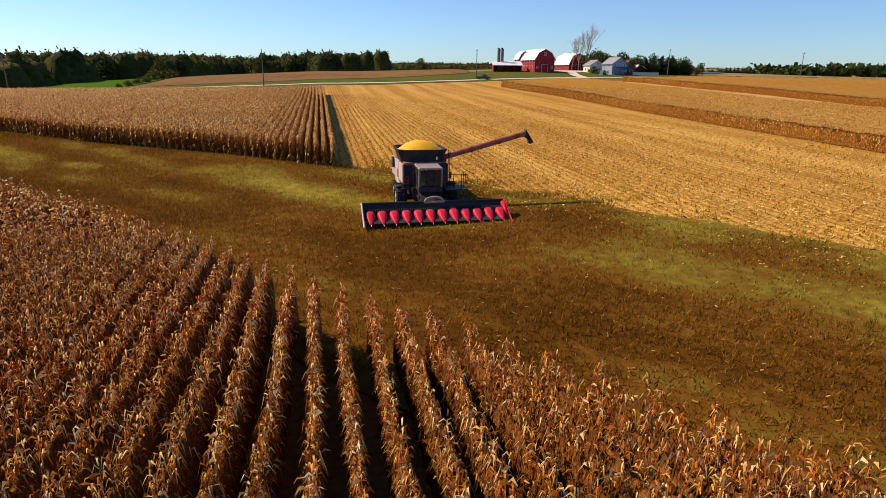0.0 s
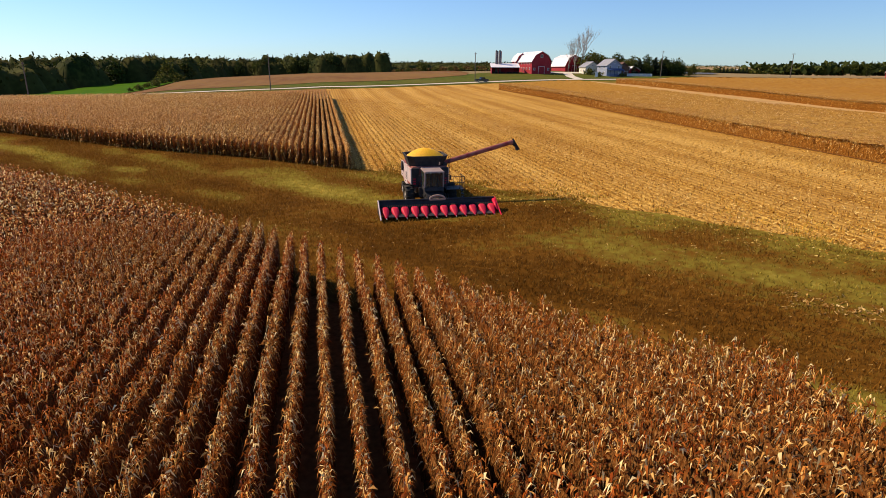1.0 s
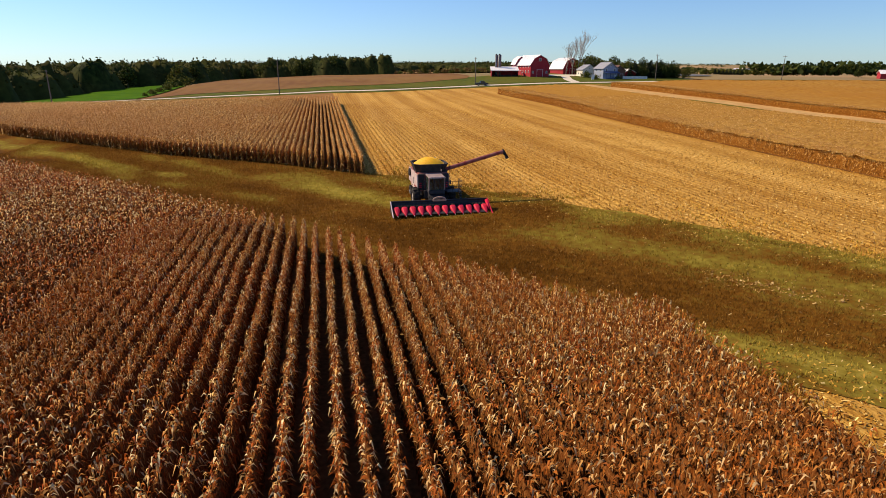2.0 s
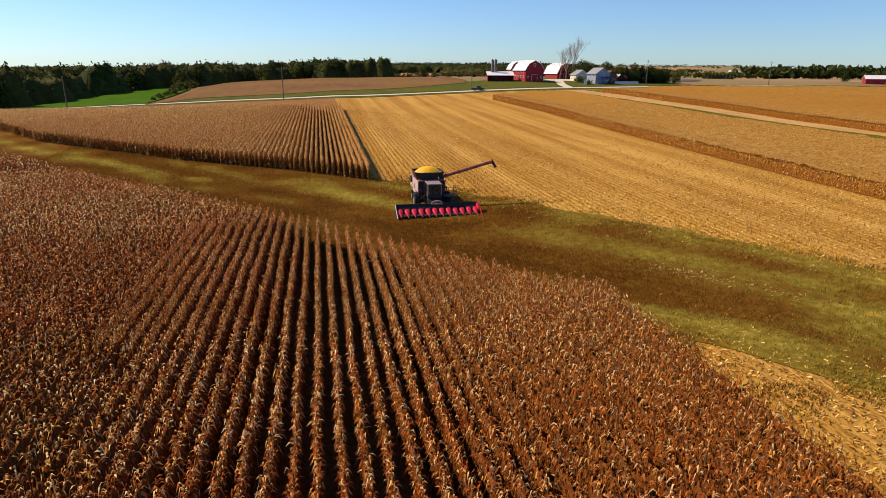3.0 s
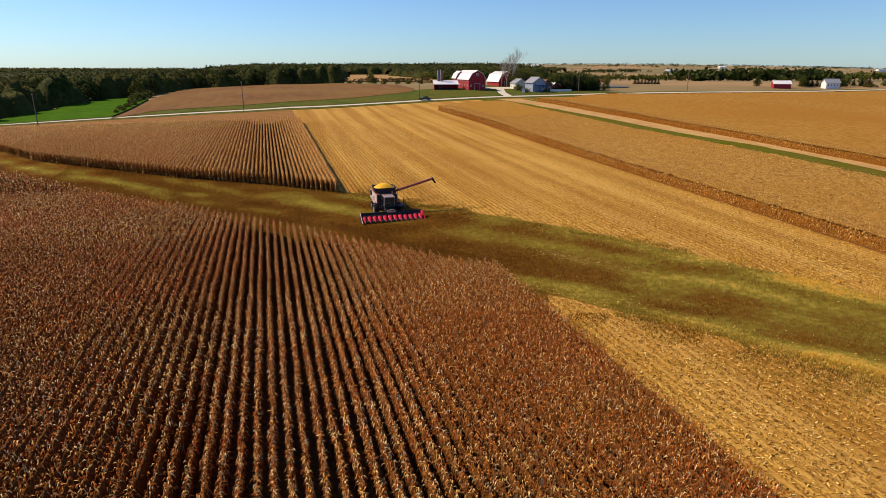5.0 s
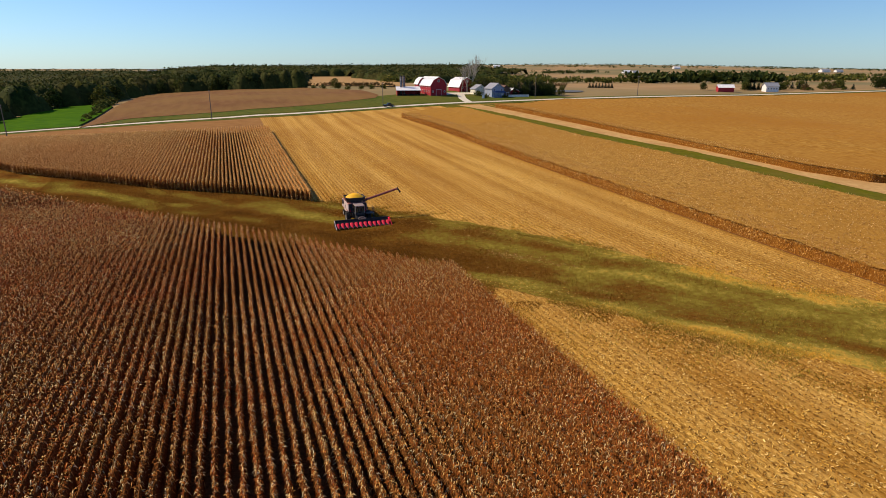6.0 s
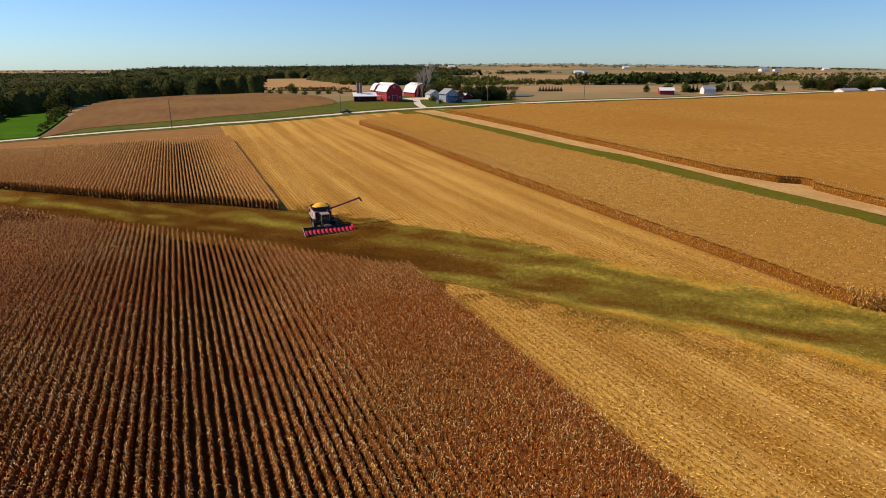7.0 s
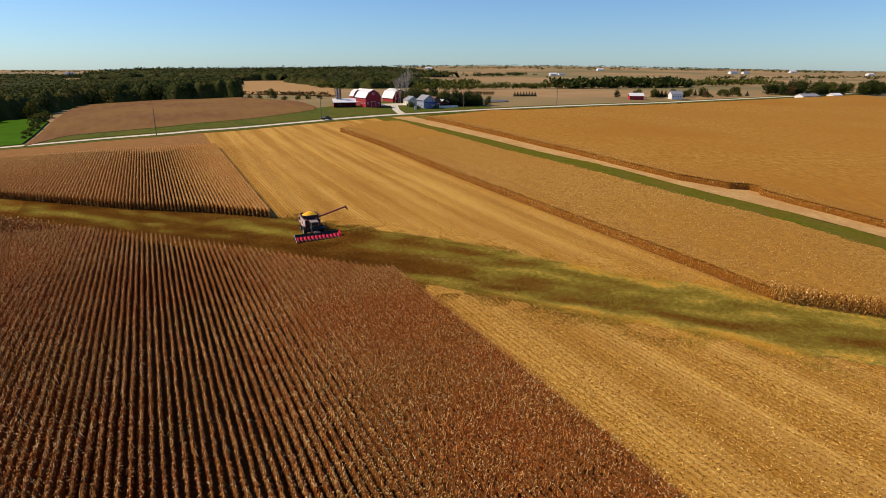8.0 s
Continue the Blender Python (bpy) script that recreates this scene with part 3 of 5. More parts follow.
corn("north_corn", NR, lambda v: clip_range(v, north_edge(v) + (22 if v > 0.8 - ROW * 89.5 else 0), north_far(v)), 0.42, 4, 1, 4, "rows of dry tan and brown standing corn", wide=0.14, reach=0.32, material=CORN_PALE, low=0.7, droop=0.2, across=0.85)
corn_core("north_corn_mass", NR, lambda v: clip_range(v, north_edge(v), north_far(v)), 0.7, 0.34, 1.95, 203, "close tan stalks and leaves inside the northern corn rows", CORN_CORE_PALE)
corn("north_corn_end", NR[:130], lambda v: clip_range(v, north_edge(v) - 0.2, north_edge(v) + 1.6), 0.16, 12, 1, 17, "row ends of the northern corn with leaves to the ground", wide=0.07, reach=0.34, material=CORN_EDGE_SHADED, low=0.06, across=1.0)
PR = np.arange(66.0, 101.0, ROW)


def strip_far(v):
    return np.interp(v, [56, 77, 89, 95], [185, 199, 197, 175])


STRIP_U, STRIP_V = [-200, -20, 24, 77, 120, 155, 176, 186], [61.0, 58.7, 58.3, 58.0, 58.6, 57.4, 56.2, 55.6]
STRIP_ROWS = [lambda u, k=k: np.interp(u, STRIP_U, STRIP_V) + 0.3 + ROW * k for k in range(9)]


def strip_span(row):
    u = np.arange(-60.0, 186.0, 0.5)
    u = u[u > north_edge(row(u))]
    return [(float(u[0]), 185.0)]


# the strip's side is coloured darker than its top to show self-shading
corn("corn_strip_edge", STRIP_ROWS[:1], strip_span, 0.10, 24, 1, 15, "outer rows of the long strip of dry corn", tall=1.9, wide=0.06, reach=0.30, material=CORN_EDGE_SHADED, low=0.06, across=0.9, droop=0.25)
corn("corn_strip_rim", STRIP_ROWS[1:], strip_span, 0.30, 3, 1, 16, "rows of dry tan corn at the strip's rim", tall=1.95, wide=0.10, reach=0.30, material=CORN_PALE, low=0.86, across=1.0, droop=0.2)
corn_core("corn_strip_mass", STRIP_ROWS[:1], strip_span, 0.35, 0.24, 1.65, 204, "dark ridge for the shaded stalks and leaves along the strip edge", CORN_CORE_EDGE_SHADED, 0.03)
_c = np.concatenate([[0.16, 0.5, 0.9], np.arange(1.6, 34.0, 0.8)])[None, :] / 33.7
_s = np.linspace(0, 1, 190)[:, None]
_lo, _hi = north_edge(59 + 40.0 * _c) + 0.3, strip_far(57 + 33.0 * _c) - 0.6
_uu3 = _lo + (_hi - _lo) * _s
_e3 = np.interp(_uu3, STRIP_U, STRIP_V)
_vv3 = _e3 + _c * (strip_east(_uu3) - _e3)
_q = np.random.default_rng(206)
_zz3 = height(_vv3, _uu3) + 1.78 + _q.normal(0, 0.09, _vv3.shape) - 1.6 * (_s < 0.001)
_top = mesh_np("corn_strip_canopy", np.stack([_vv3, _uu3, _zz3], -1).reshape(-1, 3), grid_faces(*_vv3.shape), STRIP_TOP, FIELD)
tagged(_top, "tan ripe corn tops in a long strip", "corn", "standing corn", "stuff")
corn("corn_strip", PR, lambda v: clip_range(v, north_edge(v), min(strip_far(v), float(np.interp(v, [90.4, 92.6, 94.6, 96, 98.8, 100.6], [144, 103, 73, 49, 15, 2])))), 0.60, 2, 1, 5, "long strip of dry tan standing corn", wide=0.16, reach=0.34, material=CORN_PALE, low=0.8, tall=2.0, droop=0.2)
vs = steps(-160, 0.5, 4)
sheet("corn_headland", vs, north_far(vs) + 0.4, road_u(vs) - 7.0, 8, 0.07, HEADLAND, "v", "reddish tan headland between northern corn and road", "field")
corn("corn_strip_end", np.arange(59.2, 101.0, ROW), lambda v: clip_range(v, north_edge(v) - 0.8, north_edge(v) + 3.2), 0.17, 9, 1, 18, "row ends of the corn strip with leaves to the ground", wide=0.10, reach=0.40, material=CORN_EDGE_SHADED, low=0.06, across=1.0)
us = steps(-50, 185, 2)
sheet("corn_strip_soil", us, np.interp(us, STRIP_U, STRIP_V) - 0.2, np.maximum(strip_east(us), 60), 30, 0.07, SOIL, "u", "dark soil under the strip of standing corn", "soil")

def east_span(row):
    return [(-60.0, 205.0)]


EAST_ROWS = [lambda u, k=k: east_edge(u) + 0.4 + ROW * k for k in range(8)]
# side of the eastern corn, with self-shading in its darker colours
corn("east_corn_edge", EAST_ROWS[:1], east_span, 0.16, 14, 1, 6, "outer row of dry golden standing corn", tall=1.95, wide=0.11, reach=0.30, material=CORN_EDGE_SHADED, low=0.06, across=0.9, droop=0.25)
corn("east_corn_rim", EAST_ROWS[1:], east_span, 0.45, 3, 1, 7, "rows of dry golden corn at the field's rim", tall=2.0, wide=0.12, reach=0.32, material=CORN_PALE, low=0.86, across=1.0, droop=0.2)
corn_core("east_corn_mass", EAST_ROWS[:1], east_span, 0.6, 0.24, 1.7, 205, "dark ridge for the shaded stalks and leaves along the field edge", CORN_CORE_EDGE_SHADED, 0.03)
us = steps(-60, 206, 1.5)
sheet("east_corn_front", us, east_edge(us) + 0.4, 131.0, 16, 1.85, CANOPY, "u", "golden ripe corn tops along the lane", "corn", "stuff")
rng = np.random.default_rng(3)
_v, _uu2 = np.meshgrid(np.concatenate([np.arange(130.0, 200, 1.0), np.geomspace(200, 560, 110)]), np.concatenate([np.arange(-70, 258, 2.0)]))
_keep_u = np.minimum(_uu2, np.minimum(road_u(_v) - 9 - 12 * smooth(_v, 130, 190), 206 + 0.5 * (_v - 116)))
_z = height(_v, _keep_u) + 1.85 + rng.normal(0, 0.11, _v.shape) * smooth(_v, 131, 136) - 0.03
field = mesh_np("east_corn", np.stack([_v, _keep_u, _z], -1).reshape(-1, 3), grid_faces(*_v.shape), CANOPY, FIELD)
tagged(field, "broad field of golden ripe corn", "corn", "standing corn", "stuff")


def scatter_blades(name, v, u, height_m, width, blades, material, seed, label, category, spread=0.12, lean=0.35):
    """Tufts of upright narrow blades."""
    r = np.random.default_rng(seed)
    n = len(v) * blades
    v, u = np.repeat(v, blades), np.repeat(u, blades)
    hm = np.repeat(height_m, blades) * (0.5 + 0.7 * r.random(n)) if np.ndim(height_m) else height_m * (0.5 + 0.7 * r.random(n))
    v, u = v + r.normal(0, spread, n), u + r.normal(0, spread, n)
    z = height(v, u) + 0.01
    a = r.random(n) * 2 * math.pi
    d = np.stack([np.cos(a), np.sin(a), np.zeros(n)], 1) * (width * (0.6 + 0.8 * r.random(n)))[:, None]
    p = np.stack([v, u, z], 1)
    tip = p + np.stack([r.normal(0, lean, n) * hm, r.normal(0, lean, n) * hm, hm], 1)
    V = np.stack([p - d, p + d, tip], 1).reshape(-1, 3)
    ob = mesh_np(name, V, np.arange(3 * n).reshape(-1, 3), material, FIELD)
    if material == BLADE:
        set_cover(ob, np.repeat(v, 3), np.repeat(u, 3))
    return tagged(ob, label, category, "", "stuff")


def scatter_flakes(name, v, u, size, material, seed, label, category, lift=0.05):
    """Loose leaf pieces lying on the ground, each tilted its own way."""
    r = np.random.default_rng(seed)
    n = len(v)
    z = height(v, u) + 0.06 + lift * r.random(n)
    a = r.random(n) * 2 * math.pi
    L, W = size * (0.5 + r.random(n)), size * 0.3 * (0.5 + r.random(n))
    e = np.stack([np.cos(a), np.sin(a), r.normal(0, 0.35, n)], 1) * (L / 2)[:, None]
    f = np.stack([-np.sin(a), np.cos(a), r.normal(0, 0.35, n)], 1) * (W / 2)[:, None]
    p = np.stack([v, u, z], 1)
    V = np.stack([p - e - f, p + e - f, p + e + f, p - e + f], 1).reshape(-1, 3)
    return tagged(mesh_np(name, V, np.arange(4 * n).reshape(-1, 4), material, FIELD), label, category, "", "stuff")


def between(n, v0, v1, lo, hi, seed, power=1.0):
    r = np.random.default_rng(seed)
    v = v0 + (v1 - v0) * r.random(n)
    return v, lo(v) + (hi(v) - lo(v)) * r.random(n) ** power


def noise_field(v, u, scale, seed):
    return np.array([noise.noise((a * scale, b * scale, seed)) for a, b in zip(v, u)])


v, u = between(52000, -50, 72, south_edge, lambda v: north_edge(v) + 1.5, 21)
scatter_blades("waterway_grass", v, u, 0.24 + 0.14 * noise_field(v, u, 0.15, 3.0), 0.035, 3, BLADE, 22, "tufts of olive and yellowed grass", "grass")
r = np.random.default_rng(35)
v, u = between(46000, -40, 60, lambda v: south_edge(v) + 0.5, lambda v: north_edge(v), 23)
k = (cover_of(v, u) < 0.42) & (r.random(46000) < 1 - 0.6 * smooth(v, 20, 40))
scatter_blades("dry_weeds", v[k], u[k], 0.26, 0.03, 4, WEED, 24, "thick brown dead weeds beside the corn", "weeds", 0.22, 0.5)
# grass straying into the stubble on both sides
r = np.random.default_rng(33)
v = 2 + 72 * r.random(9000)
u = north_edge(v) + r.exponential(3.2, 9000)
k = noise_field(v, u, 0.22, 5.0) > -0.05
v2 = 12 + 56 * r.random(17000)
u2 = south_edge(v2) - r.exponential(4.6, 17000)
k2 = noise_field(v2, u2, 0.22, 6.0) > -0.05
v, u = np.concatenate([v[k], v2[k2]]), np.concatenate([u[k], u2[k2]])
scatter_blades("stray_grass", v, u, 0.22, 0.04, 4, BLADE, 34, "yellow-green grass straying into the stubble", "grass", 0.16)
v, u = between(3600, -10, 66, lambda v: south_edge(v) + 2, lambda v: north_edge(v) + 3, 25)
scatter_flakes("pale_husks", v, u, 0.11, CORN_PALE, 26, "scattered pale corn husks in the grass", "husks", 0.25)
r = np.random.default_rng(36)
f = r.random(420)
v, u = np.interp(f, [0, 0.35, 0.7, 1], [20, 22, 24.6, 28]) + r.normal(0, 0.7, 420), np.interp(f, [0, 0.35, 0.7, 1], [16, 13, 10.8, 4]) + r.normal(0, 0.7, 420)
scatter_flakes("pale_debris", v, u, 0.2, CORN_PALE, 37, "trail of pale dry debris across the grass", "debris", 0.1)
r = np.random.default_rng(27)
n = 50000
v = 61.5 * r.random(n)
u = north_edge(v) - np.abs(r.normal(0, 3, n)) + 118 * r.random(n) ** 1.4
v = np.where(r.random(n) < 0.62, np.round(v / ROW) * ROW + r.normal(0, 0.18, n), v)
scatter_flakes("north_residue", v, u, 0.19, RESIDUE, 28, "golden corn leaves and stalk pieces on stubble", "residue")
n = 84000
u = 6 - 84 * r.random(n)
v = 10.5 + 48 * r.random(n) ** 1.2
v = np.where(r.random(n) < 0.62, np.round(v / ROW) * ROW + r.normal(0, 0.18, n), v)
k = u < south_edge(v) + np.abs(r.normal(0, 4, n))
scatter_flakes("south_residue", v[k], u[k], 0.17, RESIDUE, 29, "golden corn leaves and stalk pieces on stubble", "residue")
n = 26000
v = np.round(61.0 * r.random(n) / ROW) * ROW
u = north_edge(v) + 1 + 70 * r.random(n) ** 1.3
scatter_blades("north_stubs", v, u, 0.28, 0.02, 1, RESIDUE, 30, "rows of cut corn stubs", "stubble", 0.06, 0.25)
n = 26000
u = 6 - 84 * r.random(n)
v = np.round((10.5 + 48 * r.random(n) ** 1.2) / ROW) * ROW
k = u < south_edge(v)
scatter_blades("south_stubs", v[k], u[k], 0.28, 0.02, 1, RESIDUE, 31, "rows of cut corn stubs", "stubble", 0.06, 0.25)

# ---- helpers for things ----


def part(name, bm, material, parent=None, label="", smooth=False):
    me = bpy.data.meshes.new(name)
    bmesh.ops.recalc_face_normals(bm, faces=bm.faces)
    bm.to_mesh(me)
    bm.free()
    me.materials.append(material)
    if smooth:
        me.polygons.foreach_set("use_smooth", np.ones(len(me.polygons), bool))
    ob = new(name, me)
    if parent is not None:
        ob.parent = parent
    if label:
        ob["label"] = label
    return ob


def thing(name, m, label, category, group=""):
    e = new(name)
    e.empty_display_size = 0.2
    e.matrix_world = m
    return tagged(e, label, category, group)


def at(v, u, turn=0.0, dz=0.0):
    """A pose on the land in the field's frame."""
    return FIELD @ pose(v, u, float(height(v, u)) + dz, 0, 0, turn)


def add_box(bm, c, size, bevel=0.0, m=None):
    r = bmesh.ops.create_cube(bm, size=1)
    vs = r["verts"]
    bmesh.ops.scale(bm, vec=size, verts=vs)
    bmesh.ops.translate(bm, vec=c, verts=vs)
    if bevel:
        es = list({e for v in vs for e in v.link_edges})
        g = bmesh.ops.bevel(bm, geom=es, offset=bevel, segments=2, affect="EDGES")
        vs = list({v for f in g["faces"] for v in f.verts} | {v for v in vs if v.is_valid})
    if m is not None:
        bmesh.ops.transform(bm, matrix=m, verts=vs)
    return bm


def box(c, size, bevel=0.0, m=None):
    return add_box(bmesh.new(), c, size, bevel, m)


def add_tube(bm, p0, p1, r0, r1=None, n=12):
    p0, p1 = Vector(p0), Vector(p1)
    r1 = r0 if r1 is None else r1
    d = p1 - p0
    q = d.to_track_quat("Z", "Y").to_matrix().to_4x4()
    bmesh.ops.create_cone(bm, cap_ends=True, segments=n, radius1=r0, radius2=r1, depth=d.length, matrix=Matrix.Translation((p0 + p1) / 2) @ q)
    return bm


def tube(p0, p1, r0, r1=None, n=12):
    return add_tube(bmesh.new(), p0, p1, r0, r1, n)


def add_prism(bm, pts, x0, x1, axis="x"):
    """An outline of (a, b) pairs drawn out along an axis: x: (y, z); y: (x, z); z: (x, y)."""
    def put(k, a, b):
        return {"x": (k, a, b), "y": (a, k, b), "z": (a, b, k)}[axis]
    lo = [bm.verts.new(put(x0, *p)) for p in pts]
    hi = [bm.verts.new(put(x1, *p)) for p in pts]
    n = len(pts)
    bm.faces.new(lo)
    bm.faces.new(hi[::-1])
    for i in range(n):
        bm.faces.new((lo[i], hi[i], hi[(i + 1) % n], lo[(i + 1) % n]))
    return bm


def prism(pts, x0, x1, axis="x"):
    return add_prism(bmesh.new(), pts, x0, x1, axis)


def bevelled(bm, w=0.04, seg=2):
    bmesh.ops.recalc_face_normals(bm, faces=bm.faces)
    bmesh.ops.bevel(bm, geom=list(bm.edges), offset=w, segments=seg, affect="EDGES")
    return bm


# ---- combine harvester ----


def wheel(name, x, y, r, w, parent):
    bm = bmesh.new()
    prof = [(0.55 * r, -0.5), (0.86 * r, -0.5), (0.97 * r, -0.38), (r, -0.15), (r, 0.15), (0.97 * r, 0.38), (0.86 * r, 0.5), (0.55 * r, 0.5)]
    n = 28
    ring = [[bm.verts.new((k * w, a * math.cos(2 * math.pi * i / n), a * math.sin(2 * math.pi * i / n))) for a, k in prof] for i in range(n)]
    for i in range(n):
        for j in range(len(prof)):
            bm.faces.new((ring[i][j], ring[(i + 1) % n][j], ring[(i + 1) % n][(j + 1) % len(prof)], ring[i][(j + 1) % len(prof)]))
    for i in range(n):
        a = 2 * math.pi * (i + 0.5) / n
        s = 1 if i % 2 else -1
        add_box(bm, (s * w * 0.24, 0, r + 0.01), (w * 0.5, 0.07, 0.07), 0, Matrix.Rotation(a, 4, "X"))
    wh = part(name, bm, RUBBER, parent, "black lugged tractor tyre", True)
    wh.location = (x, y, r)
    rim = bmesh.new()
    add_tube(rim, (-0.42 * w, 0, 0), (0.42 * w, 0, 0), 0.56 * r, 0.56 * r, 24)
    for s in (-1, 1):
        add_tube(rim, (s * 0.42 * w, 0, 0), (s * 0.50 * w, 0, 0), 0.20 * r, 0.15 * r, 16)
    part("rim", rim, RIM, wh, "pale steel rim")
    return wh


def build_combine(m):
    c = thing("combine_harvester", m, "dusty red combine with heaped yellow corn, auger out, on grass", "combine")
    # header: black frame with twelve red snouts
    hd = bmesh.new()
    W = 4.62
    add_prism(hd, [(1.15, 0.30), (2.05, 0.30), (2.15, 0.55), (2.15, 1.10), (1.98, 1.16), (1.92, 0.72), (1.15, 0.52)], -W, W)
    add_tube(hd, (-W, 2.05, 1.22), (W, 2.05, 1.22), 0.09)
    frame_ob = part("header_frame", bevelled(hd, 0.015, 1), CHARCOAL, c, "black steel corn header frame")
    au = tube((-W + 0.1, 1.62, 0.70), (W - 0.1, 1.62, 0.70), 0.13, None, 14)
    for k in range(64):
        x = -W + 0.25 + k * (2 * W - 0.5) / 63
        s = 1 if x < 0 else -1
        add_tube(au, (x - 0.012 * s, 1.62, 0.70), (x + 0.012 * s, 1.62, 0.70), 0.27, 0.27, 14)
    part("cross_auger", au, CHARCOAL, c, "dark steel cross auger")
    for x in (-3.6, -2.4, -1.2, 1.2, 2.4, 3.6):
        part("frame_panel", box((x, 2.2, 0.83), (1.05, 0.05, 0.42), 0.02), CHARCOAL, c)
    for x in (-3.0, -1.75, 1.75, 3.0):
        part("frame_strut", tube((x, 2.12, 1.22), (x, 1.95, 0.6), 0.045), CHARCOAL, c)
    snout = bmesh.new()
    secs = [(0.0, 0.03, 0.28, 0.05), (0.22, 0.11, 0.39, 0.15), (0.5, 0.19, 0.54, 0.24), (0.8, 0.25, 0.69, 0.32), (1.02, 0.29, 0.79, 0.37), (1.2, 0.31, 0.85, 0.40), (1.36, 0.31, 0.88, 0.41), (1.46, 0.27, 0.88, 0.38)]
    n = 10
    rings = []
    for y, hw, top, hh in [(1.46 - (1.46 - q[0]) * 0.84, *q[1:]) for q in secs]:
        rings.append([snout.verts.new((hw * math.copysign(abs(math.cos(math.pi * i / (n - 1))) ** 0.6, math.cos(math.pi * i / (n - 1))), y, top - hh + hh * max(0.0, math.sin(math.pi * i / (n - 1))) ** 0.5)) for i in range(n)])
    for a, b in zip(rings, rings[1:]):
        for i in range(n - 1):
            snout.faces.new((a[i], a[i + 1], b[i + 1], b[i]))
        snout.faces.new((a[n - 1], a[0], b[0], b[n - 1]))
    snout.faces.new(rings[0])
    snout.faces.new(rings[-1][::-1])
    first = None
    for k in range(12):
        x = (k - 5.5) * 0.762
        if first is None:
            first = part("snout", snout, SNOUT_RED, c, "bright red pointed plastic snout", True)
            ob = first
        else:
            ob = new("snout", first.data)
            ob.parent = c
            ob["label"] = "bright red pointed plastic snout"
        ob.location = (x, 0, 0)
        tip = part("tip", tube((0, 0.09, 0.21), (0, 0.29, 0.28), 0.012, 0.035, 8), STEEL, ob, "worn bare steel tip")
    for k in range(11):
        x = (k - 5) * 0.762
        part("stripper_plate", box((x, 0.85, 0.30), (0.44, 1.1, 0.05), 0.0, pose(0, 0, 0, 8)), CHARCOAL, c)
    # end dividers
    for s in (-1, 1):
        e = prism([(0.02, 0.2), (0.3, 0.17), (1.9, 0.25), (2.15, 0.3), (2.15, 1.18), (1.8, 1.22), (1.1, 0.80), (0.3, 0.40)], s * W, s * (W + 0.06))
        div = part("end_divider", bevelled(e, 0.02), CHARCOAL, c, "black end divider plate")
        rim = bmesh.new()
        path = [(s * (W + 0.03), y, z) for y, z in ((-0.12, 0.24), (0.3, 0.43), (1.1, 0.84), (1.8, 1.26), (2.12, 1.22))]
        for q0, q1 in zip(path, path[1:]):
            add_tube(rim, q0, q1, 0.055, 0.055, 8)
        part("divider_rim", rim, SNOUT_RED if s > 0 else SHIELD, div, "bright edge of the divider")
    for x, w_, h_ in ((-1.25, 0.5, 0.42), (1.25, 0.5, 0.42), (-2.2, 0.3, 0.26), (2.2, 0.3, 0.26)):
        part("gearbox", box((x, 2.45, 0.98), (w_, 0.34, h_), 0.05), CHARCOAL, c, "black header gearbox")
    for x in (-0.95, -0.75, 0.8, 1.0):
        hose = bmesh.new()
        pts = [(x, 2.3 + 0.22 * k, 1.15 + 0.35 * math.sin(k * 0.62)) for k in range(6)]
        for q0, q1 in zip(pts, pts[1:]):
            add_tube(hose, q0, q1, 0.03, 0.03, 6)
        part("hydraulic_hose", hose, RUBBER, c, "black hydraulic hose")
    e = bmesh.new()
    add_tube(e, (4.50, 0.55, 0.55), (4.50, 1.7, 1.12), 0.05, 0.16, 10)
    part("outer_cone", e, SNOUT_RED, c, "large red outer cone", True)
    # feeder house and its tan cover
    part("feeder_house", bevelled(prism([(2.1, 0.35), (4.3, 1.05), (4.3, 1.85), (2.1, 1.12)], -0.72, 0.72), 0.04), CHARCOAL, c, "dusty black feeder house")
    cov = bmesh.new()
    for i in range(9):
        a0, a1 = math.pi * i / 9, math.pi * (i + 1) / 9
        add_tube(cov, (-0.62 * math.cos(a0), 2.0, 1.22 + 0.32 * math.sin(a0)), (-0.62 * math.cos(a1), 2.0, 1.22 + 0.32 * math.sin(a1)), 0.075, 0.075, 8)
    add_box(cov, (0.0, 1.98, 1.22), (1.3, 0.16, 0.13), 0.03)
    part("hose_arch", cov, TAN_PLASTIC, c, "tan hose arch over the header drive")
    for s in (-1, 1):
        part("drive_shaft", tube((s * 0.7, 2.35, 0.95), (s * 2.6, 2.3, 0.9), 0.05), CHARCOAL, c)
    # chassis, wheels
    part("axle", box((0, 5.2, 0.95), (3.6, 0.35, 0.35), 0.03), CHARCOAL, c)
    for s in (-1, 1):
        wheel("front_wheel", s * 1.75, 5.2, 0.95, 0.72, c)
        wheel("rear_wheel", s * 1.45, 9.6, 0.66, 0.50, c)
    part("chassis", bevelled(prism([(4.3, 0.95), (9.9, 0.85), (10.4, 1.2), (10.4, 1.6), (4.3, 1.75)], -1.05, 1.05), 0.05), CHARCOAL, c, "dark steel chassis")
    # body sides with panels
    part("body", bevelled(prism([(5.1, 1.55), (10.2, 1.45), (11.0, 1.9), (11.1, 2.9), (10.2, 3.25), (5.1, 3.3)], -1.5, 1.5), 0.06), BODY_RED, c, "dusty dark red body")
    for s in (-1, 1):
        x0, x1 = s * 1.505, s * 1.60
        for j, (a, b) in enumerate(((5.15, 7.05), (7.12, 9.0), (9.07, 10.7))):
            lo = (1.62, 1.45, 1.75)[j]
